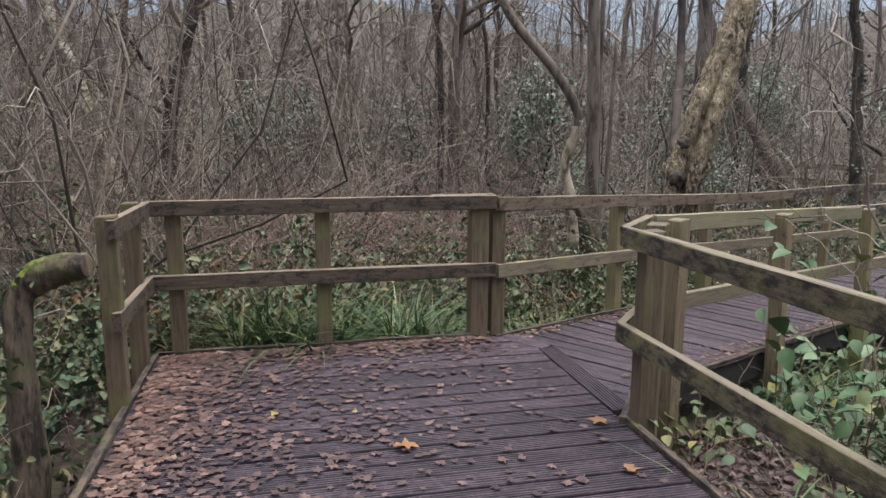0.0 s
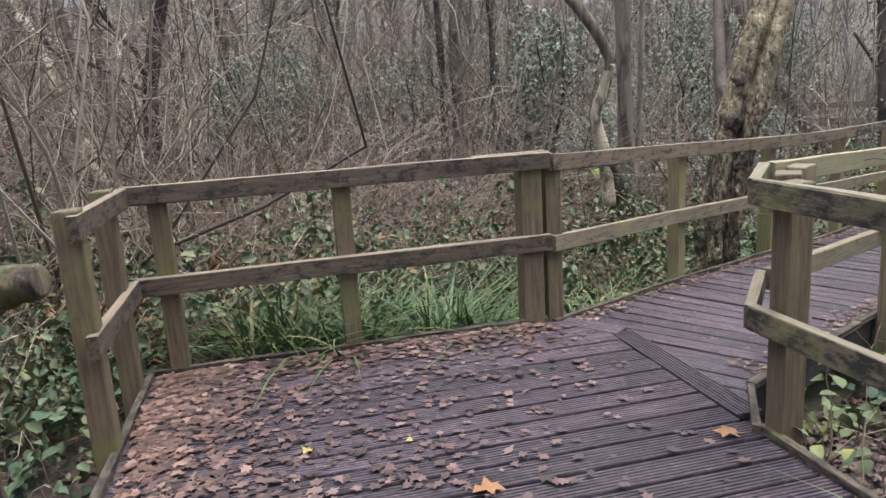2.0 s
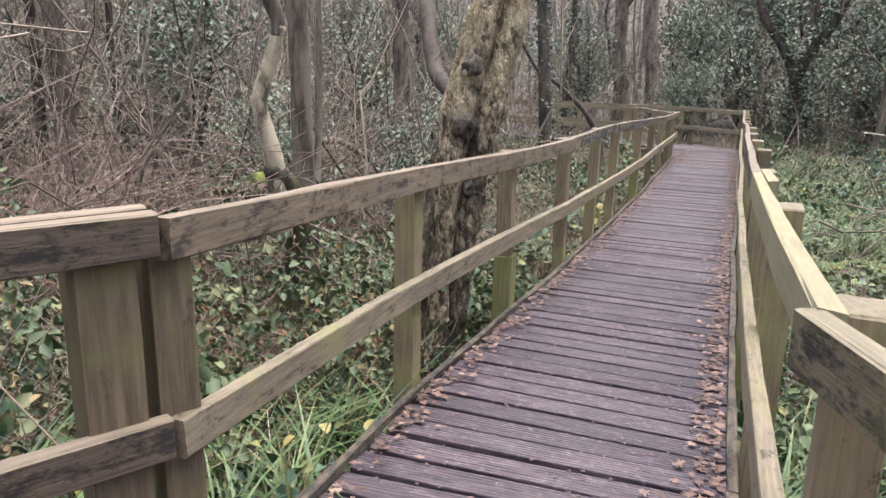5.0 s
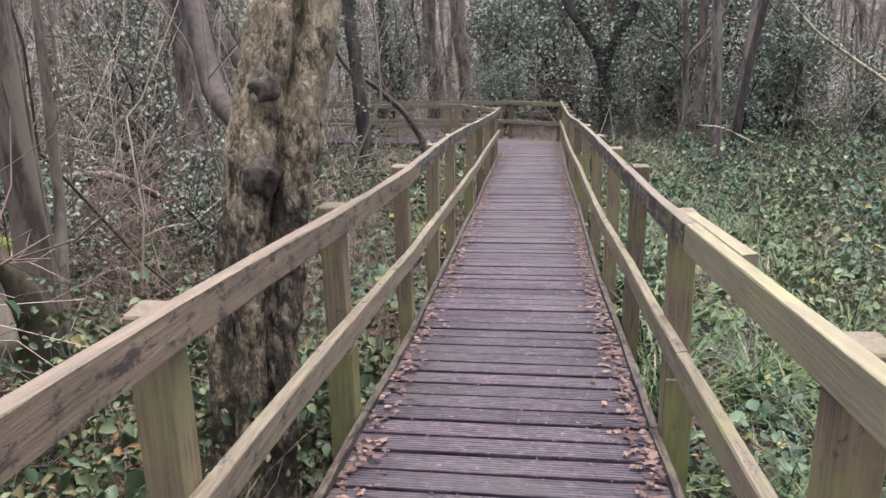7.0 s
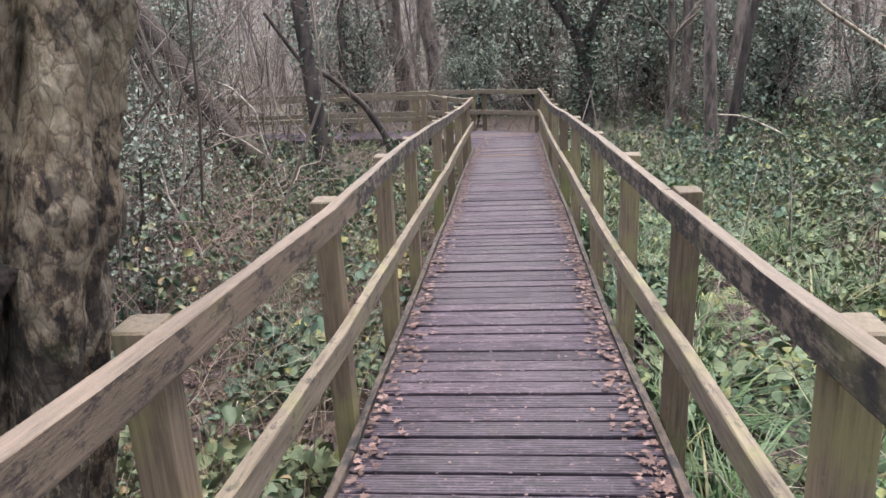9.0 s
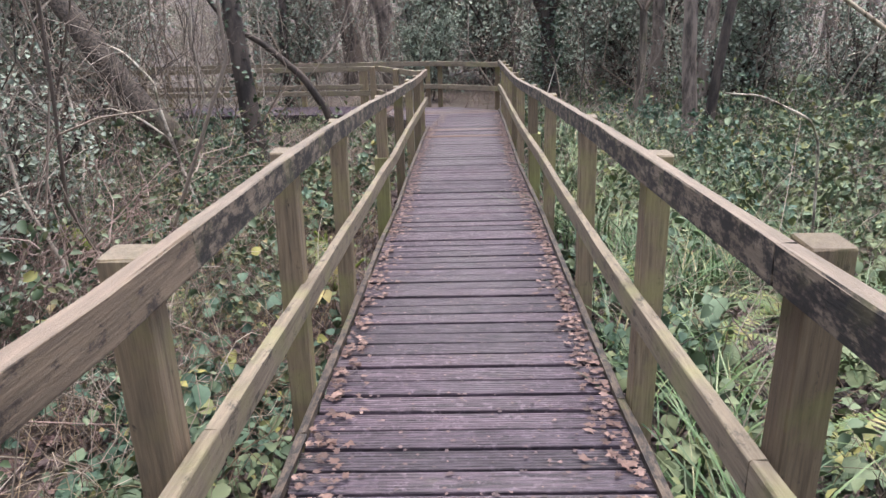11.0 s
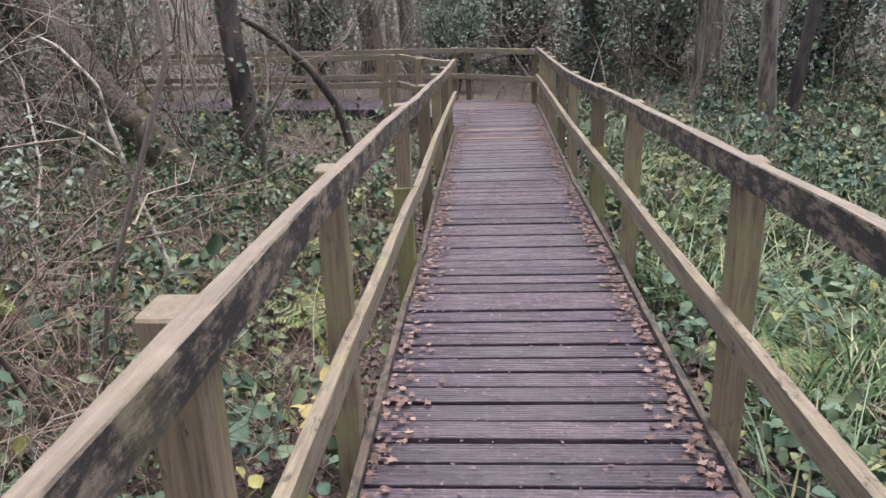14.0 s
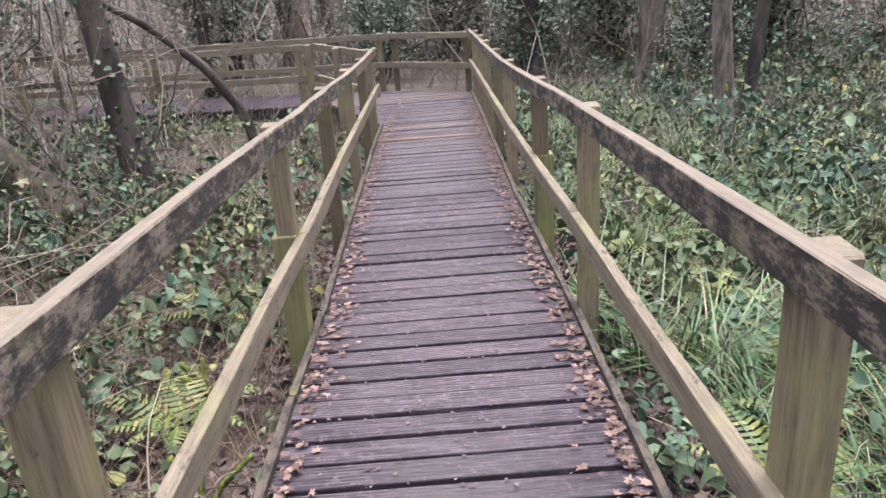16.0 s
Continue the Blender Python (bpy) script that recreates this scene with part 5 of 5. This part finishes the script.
leaning_branch("stem", fallen, [(13.1, 8.35, -0.62), (12.75, 7.9, -0.5), (12.45, 7.45, -0.52), (12.2, 7.05, -0.68)], [0.1, 0.12, 0.11, 0.07], MOSSY, 12, 0.3, 21)
leaning_branch("moss", fallen, [(12.9, 8.1, -0.5), (12.6, 7.68, -0.44), (12.35, 7.3, -0.5)], [0.06, 0.1, 0.05], MOSS, 12, 0.4, 22, "yellow-green moss cushion")
old_stump = thing("mossy_stump", "broad dark stump capped with moss behind the birch", "stump")
leaning_branch("stem", old_stump, [(8.72, 7.72, -0.9), (8.6, 7.75, -0.5), (8.42, 7.8, -0.1), (8.3, 7.82, 0.12)], [0.34, 0.27, 0.22, 0.15], MOSSY, 16, 0.3, 23)
leaning_branch("moss", old_stump, [(8.5, 7.72, 0.0), (8.38, 7.78, 0.12), (8.26, 7.82, 0.16)], [0.1, 0.13, 0.08], MOSS, 12, 0.35, 24, "green moss cap")
bent_stem([(9.3, 8.9, -0.3), (9.55, 8.6, 0.25), (9.95, 8.4, 0.42), (10.3, 8.1, 0.4), (10.6, 7.75, 0.1), (10.7, 7.6, -0.6)], 0.07, "arching grey-brown branch bowed to the ground", BARK)
bent_stem([(12.5, 1.32, -0.9), (12.5, 1.35, -0.35), (12.5, 1.39, 0.34), (12.5, 1.47, 0.52), (12.5, 1.84, 0.7), (12.5, 2.1, 0.72)], 0.013, "thin pale bent stem among brambles")
bent_stem([(20.0, -4.6, -0.65), (20.0, -2.35, 0.95), (20.0, -1.0, 1.9), (20.1, -0.4, 2.6)], 0.05, "pale dead limb leaning among the trees", DEAD_WOOD)


# bramble bush with big leaves by the near railing
def big_leaf_bush():
    rng = np.random.default_rng(81)
    ob = thing("bramble_bush", "tall bramble bush with large pale green leaves", "bramble")
    base = np.array([[3.6, 1.2, 0], [3.75, 1.1, 0], [3.9, 1.35, 0], [3.65, 0.9, 0], [4.1, 1.15, 0], [4.25, 1.5, 0]], float)
    base[:, 2] = ground_z(base[:, 0], base[:, 1])
    start = np.repeat(base, 6, 0)
    n = len(start)
    end = start + np.stack([rng.normal(0, 0.35, n), rng.normal(0, 0.35, n), rng.uniform(0.8, 1.6, n)], 1)
    end[:, 0] = np.maximum(end[:, 0], 3.08 + 0.42 * (end[:, 1] - 1.0))
    P = path_to(rng, start, end, 0.3, 7)
    R = rng.uniform(0.003, 0.007, n)[:, None] * np.linspace(1, 0.4, 7)[None]
    put("wood", quick_mesh("wood", *tubes(P, R, 5)), STRAW, ob)
    i, j = rng.integers(0, n, 360), rng.integers(3, 7, 360)
    c = P[i, j] + rng.normal(0, 0.1, (360, 3))
    c = c[off_deck(c[:, 0], c[:, 1], 0.12)]
    put("foliage", quick_mesh("foliage", *broad_leaves(rng, c, 0.11, 0.7, 0.36)), PALE_BRAMBLE, ob)


big_leaf_bush()


# ---- fallen leaves on the decks ----
def lobed(rng, place, size, curl=0.16, lobes=6):
    """Lobed flat leaves lying at the places, slightly curled: fans about a middle point."""
    n, m = len(place), 2 * lobes
    ang = np.linspace(0, 2 * np.pi, m, endpoint=False)[None] + rng.normal(0, 0.08, (n, m))
    rad = np.where(np.arange(m) % 2 == 0, 1.0, 0.6)[None] * rng.uniform(0.65, 1.2, (n, m))
    rad[:, 0] *= 1.25
    s = (size * rng.uniform(0.55, 1.3, n))[:, None] * 0.5
    x, y = np.cos(ang) * rad * s, np.sin(ang) * rad * s * 0.8
    z = curl * s * rng.uniform(-0.3, 1.0, (n, m)) + 0.003
    yaw = rng.uniform(0, 2 * np.pi, n)[:, None]
    X, Y = x * np.cos(yaw) - y * np.sin(yaw), x * np.sin(yaw) + y * np.cos(yaw)
    rim = np.stack([X, Y, z], -1) + place[:, None]
    v = np.concatenate([place[:, None] + [0, 0, 0.004], rim], 1)
    i = np.arange(n)[:, None] * (m + 1)
    k = np.arange(0, m, 2)[None]
    q = np.stack([i + 0 * k, i + 1 + k, i + 1 + (k + 1) % m, i + 1 + (k + 2) % m], -1).reshape(-1, 4)
    return v.reshape(-1, 3), q


def deck_leaves(seed, n, where, size, curl):
    rng = np.random.default_rng(seed)
    p = where(rng, n)
    return lobed(rng, p, size, curl)


def on_platform(rng, n):
    a = 0.2 + 2.4 * rng.beta(0.85, 1.7, n)
    bb = 0.06 + rng.beta(0.8, 1.8, n) * 5.0
    keep = (a < 2.64) & (rng.uniform(0, 1, n) < 0.16 + 0.84 * np.maximum(np.exp(-(a - 0.15) / 0.7), np.exp(-bb / 0.35)))
    a, bb = a[keep], bb[keep]
    return np.stack([ORIGIN.x + ALONG.x * a + BACK.x * bb, ORIGIN.y + ALONG.y * a + BACK.y * bb, 0.002 + rng.uniform(0, 0.012, len(a))], 1)


def platform_edges(rng, n):
    h = n * 3 // 4
    a = np.concatenate([0.16 + np.abs(rng.normal(0, 0.16, h)), rng.uniform(0.15, 2.4, n - h)])
    bb = np.concatenate([rng.uniform(0.05, 4.5, h), 0.04 + np.abs(rng.normal(0, 0.1, n - h))])
    return np.stack([ORIGIN.x + ALONG.x * a + BACK.x * bb, ORIGIN.y + ALONG.y * a + BACK.y * bb, 0.004 + rng.uniform(0, 0.014, n)], 1)


def walk_edges(rng, n):
    x = rng.uniform(3.75, 21.0, n)
    left = rng.random(n) < 0.4
    d = np.abs(rng.normal(0, 0.07, n)) + 0.035
    lo = np.interp(x, [p[0] for p in RIGHT], [p[1] for p in RIGHT])
    hi = np.interp(x, [p[0] for p in LEFT], [p[1] for p in LEFT])
    y = np.where(left, hi - d, lo + d)
    z = np.array([deck_z(v) for v in x])
    return np.stack([x, y, z + 0.004 + rng.uniform(0, 0.018, n)], 1)


def walk_all(rng, n):
    x = rng.uniform(3.9, 21.0, n)
    lo = np.interp(x, [p[0] for p in RIGHT], [p[1] for p in RIGHT])
    hi = np.interp(x, [p[0] for p in LEFT], [p[1] for p in LEFT])
    y = lo + 0.05 + (hi - lo - 0.1) * rng.uniform(0, 1, n)
    z = np.array([deck_z(v) for v in x])
    return np.stack([x, y, z + 0.002], 1)


leaf_label = "brown fallen leaves lying on the wet decking"
tagged(put("leaf_litter", quick_mesh("leaf_litter", *deck_leaves(91, 6400, on_platform, 0.058, 0.06)), WET_LITTER), leaf_label, "leaf litter", kind="stuff")
tagged(put("leaf_litter", quick_mesh("leaf_litter", *deck_leaves(92, 1700, platform_edges, 0.062, 0.18)), LITTER), "drift of curled reddish-brown leaves along the platform edge", "leaf litter", kind="stuff")
tagged(put("leaf_litter", quick_mesh("leaf_litter", *deck_leaves(93, 3000, walk_edges, 0.048, 0.25)), LITTER), "curled brown leaves gathered along the boardwalk kerbs", "leaf litter", kind="stuff")
tagged(put("leaf_litter", quick_mesh("leaf_litter", *deck_leaves(94, 3000, walk_all, 0.022, 0.1)), WET_LITTER), "small pale leaf fragments trodden into the boardwalk", "leaf litter", kind="stuff")


def ground_litter(seed, n):
    rng = np.random.default_rng(seed)
    p = np.concatenate([scatter(rng, n, -3, 21, 0, 8.5, 0.05), scatter(rng, n // 3, 3.5, 16, 4.2, 6.2, 0.02), scatter(rng, n // 2, 3.5, 16, 1.4, 3.6, 0.02)])
    p[:, 2] += 0.015
    return lobed(rng, p, 0.075, 0.5)


tagged(put("leaf_litter", quick_mesh("leaf_litter", *ground_litter(95, 14000)), WET_LITTER), "brown fallen leaves covering the woodland floor", "leaf litter", kind="stuff")


def single_leaf(seed, place, size, mat, label):
    rng = np.random.default_rng(seed)
    v, q = lobed(rng, np.zeros((1, 3)), size, 0.35)
    ob = put("maple_leaf", quick_mesh("maple_leaf", v, q), mat)
    ob.location = place
    return tagged(ob, label, "leaf", "bright single leaves on the platform")


for i, (a, bb, s) in enumerate(((1.52, 1.72, 0.11), (2.45, 2.18, 0.09), (0.9, 1.2, 0.07), (1.32, 1.25, 0.07), (2.55, 1.66, 0.1))):
    single_leaf(100 + i, plat(a, bb, 0.012), s, ORANGE if i in (0, 1, 4) else YELLOW, "bright orange fallen maple leaf on the deck" if i in (0, 1, 4) else "yellow fallen maple leaf on the deck")


# ---- ferns, leafy sprigs and mossy twigs beside the boardwalk ----
FERN = leafy("fern_fronds", [(0.0, (0.085, 0.13, 0.035)), (0.6, (0.145, 0.19, 0.05)), (0.95, (0.25, 0.24, 0.07))], 0.5)


def fern(seed, x, y, size):
    rng = np.random.default_rng(seed)
    ob = thing("fern", "yellow-green fern clump with arching fronds", "fern", "ferns beside the boardwalk", at(x, y))
    for f in range(9):
        yaw = f * 0.7 + rng.uniform(-0.3, 0.3)
        L = size * rng.uniform(0.7, 1.15)
        t = np.linspace(0, 1, 16)
        out, up = L * 0.8 * t ** 1.2, L * (0.95 * t - 0.65 * t ** 2)
        rib = np.stack([np.cos(yaw) * out, np.sin(yaw) * out, up], 1)
        side = np.array([-np.sin(yaw), np.cos(yaw), 0])
        way = np.gradient(rib, axis=0)
        way /= np.linalg.norm(way, axis=1, keepdims=True)
        vs, qs = [], []
        for i in range(2, 16):
            w = L * 0.26 * (1 - t[i]) ** 0.8 * min(1, t[i] * 5) + 0.004
            for s in (-1, 1):
                b0, b1 = rib[i] - way[i] * 0.012 * size / 0.5, rib[i] + way[i] * 0.012 * size / 0.5
                tip = rib[i] + side * s * w + way[i] * w * 0.45 - [0, 0, w * 0.25]
                k = len(vs)
                vs += [b0, b1, tip + way[i] * 0.005, tip - way[i] * 0.005]
                qs.append((k, k + 1, k + 2, k + 3))
        put("frond", quick_mesh("frond", vs, qs), FERN, ob)
    return ob


for i, (x, y, s) in enumerate(((12.9, 2.35, 0.6), (13.6, 2.1, 0.55), (15.2, 2.6, 0.6), (12.0, 1.7, 0.5), (16.6, 2.9, 0.55), (10.2, 2.0, 0.5), (4.6, 5.3, 0.5), (5.6, 5.6, 0.5), (13.2, 1.5, 0.6), (14.4, 2.5, 0.6), (14.1, 1.2, 0.55), (15.6, 1.8, 0.6), (16.2, 2.2, 0.6), (17.4, 2.6, 0.6), (12.4, 2.7, 0.5), (11.3, 2.3, 0.5), (13.0, 5.5, 0.55), (14.2, 5.7, 0.55), (9.4, 1.6, 0.5), (11.6, 6.0, 0.5))):
    fern(200 + i, x, y, s)


def sprig(seed, x, y, height, count, size, mat, label):
    rng = np.random.default_rng(seed)
    ob = thing("leafy_sprig", label, "sprig", "", at(x, y))
    end = np.stack([rng.normal(0, 0.18, 5), rng.normal(0, 0.18, 5), height * rng.uniform(0.6, 1, 5)], 1)
    P = path_to(rng, np.zeros((5, 3)), end, 0.3, 6)
    put("wood", quick_mesh("wood", *tubes(P, np.linspace(0.005, 0.002, 6)[None].repeat(5, 0), 4)), STRAW, ob)
    c = P[rng.integers(0, 5, count), rng.integers(2, 6, count)] + rng.normal(0, 0.045, (count, 3))
    put("foliage", quick_mesh("foliage", *broad_leaves(rng, c, size, 0.6, 0.4)), mat, ob)
    return ob


sprig(301, 5.05, 4.42, 0.45, 9, 0.1, YELLOW, "sprig of bright yellow bramble leaves")
sprig(302, 11.6, 5.22, 0.62, 34, 0.11, BRAMBLE, "bramble sprig with green leaves beside the railing")
sprig(303, 11.45, 5.12, 0.68, 9, 0.1, YELLOW, "sprig of yellowing bramble leaves")
sprig(304, 11.9, 5.05, 0.5, 22, 0.09, BRAMBLE, "bramble sprig with green leaves beside the railing")
sprig(305, 9.3, 4.95, 0.5, 24, 0.1, BRAMBLE, "bramble sprig with green leaves beside the railing")
sprig(306, 8.5, 4.75, 0.5, 24, 0.1, BRAMBLE, "bramble sprig with green leaves beside the railing")
sprig(310, 10.7, 2.45, 0.55, 12, 0.14, BRAMBLE, "bramble sprig with broad bluish-green leaves")
sprig(307, 7.7, 2.5, 0.5, 20, 0.11, BRAMBLE, "bramble sprig with green leaves beside the railing")
sprig(308, 3.9, 2.35, 0.55, 22, 0.085, BRAMBLE, "trailing bramble with round green leaves under the railing")
sprig(309, 3.55, 2.05, 0.5, 20, 0.085, BRAMBLE, "trailing bramble with round green leaves under the railing")


def mossy_twig(seed, x, y):
    rng = np.random.default_rng(seed)
    ob = thing("mossy_twig", "dead twig furred with bright yellow-green moss", "twig", "", at(x, y))
    for i in range(5):
        e = np.array([rng.normal(0, 0.14), rng.normal(0, 0.14), rng.uniform(0.15, 0.32)])
        leaning_branch("twig", ob, [(0, 0, 0), tuple(e * 0.5 + rng.normal(0, 0.02, 3)), tuple(e)], [0.008, 0.02, 0.014], MOSS, 8, 0.5, seed + i)
    return ob


mossy_twig(401, 12.35, 5.15)
mossy_twig(402, 13.3, 5.45)
mossy_twig(403, 4.35, 4.75)
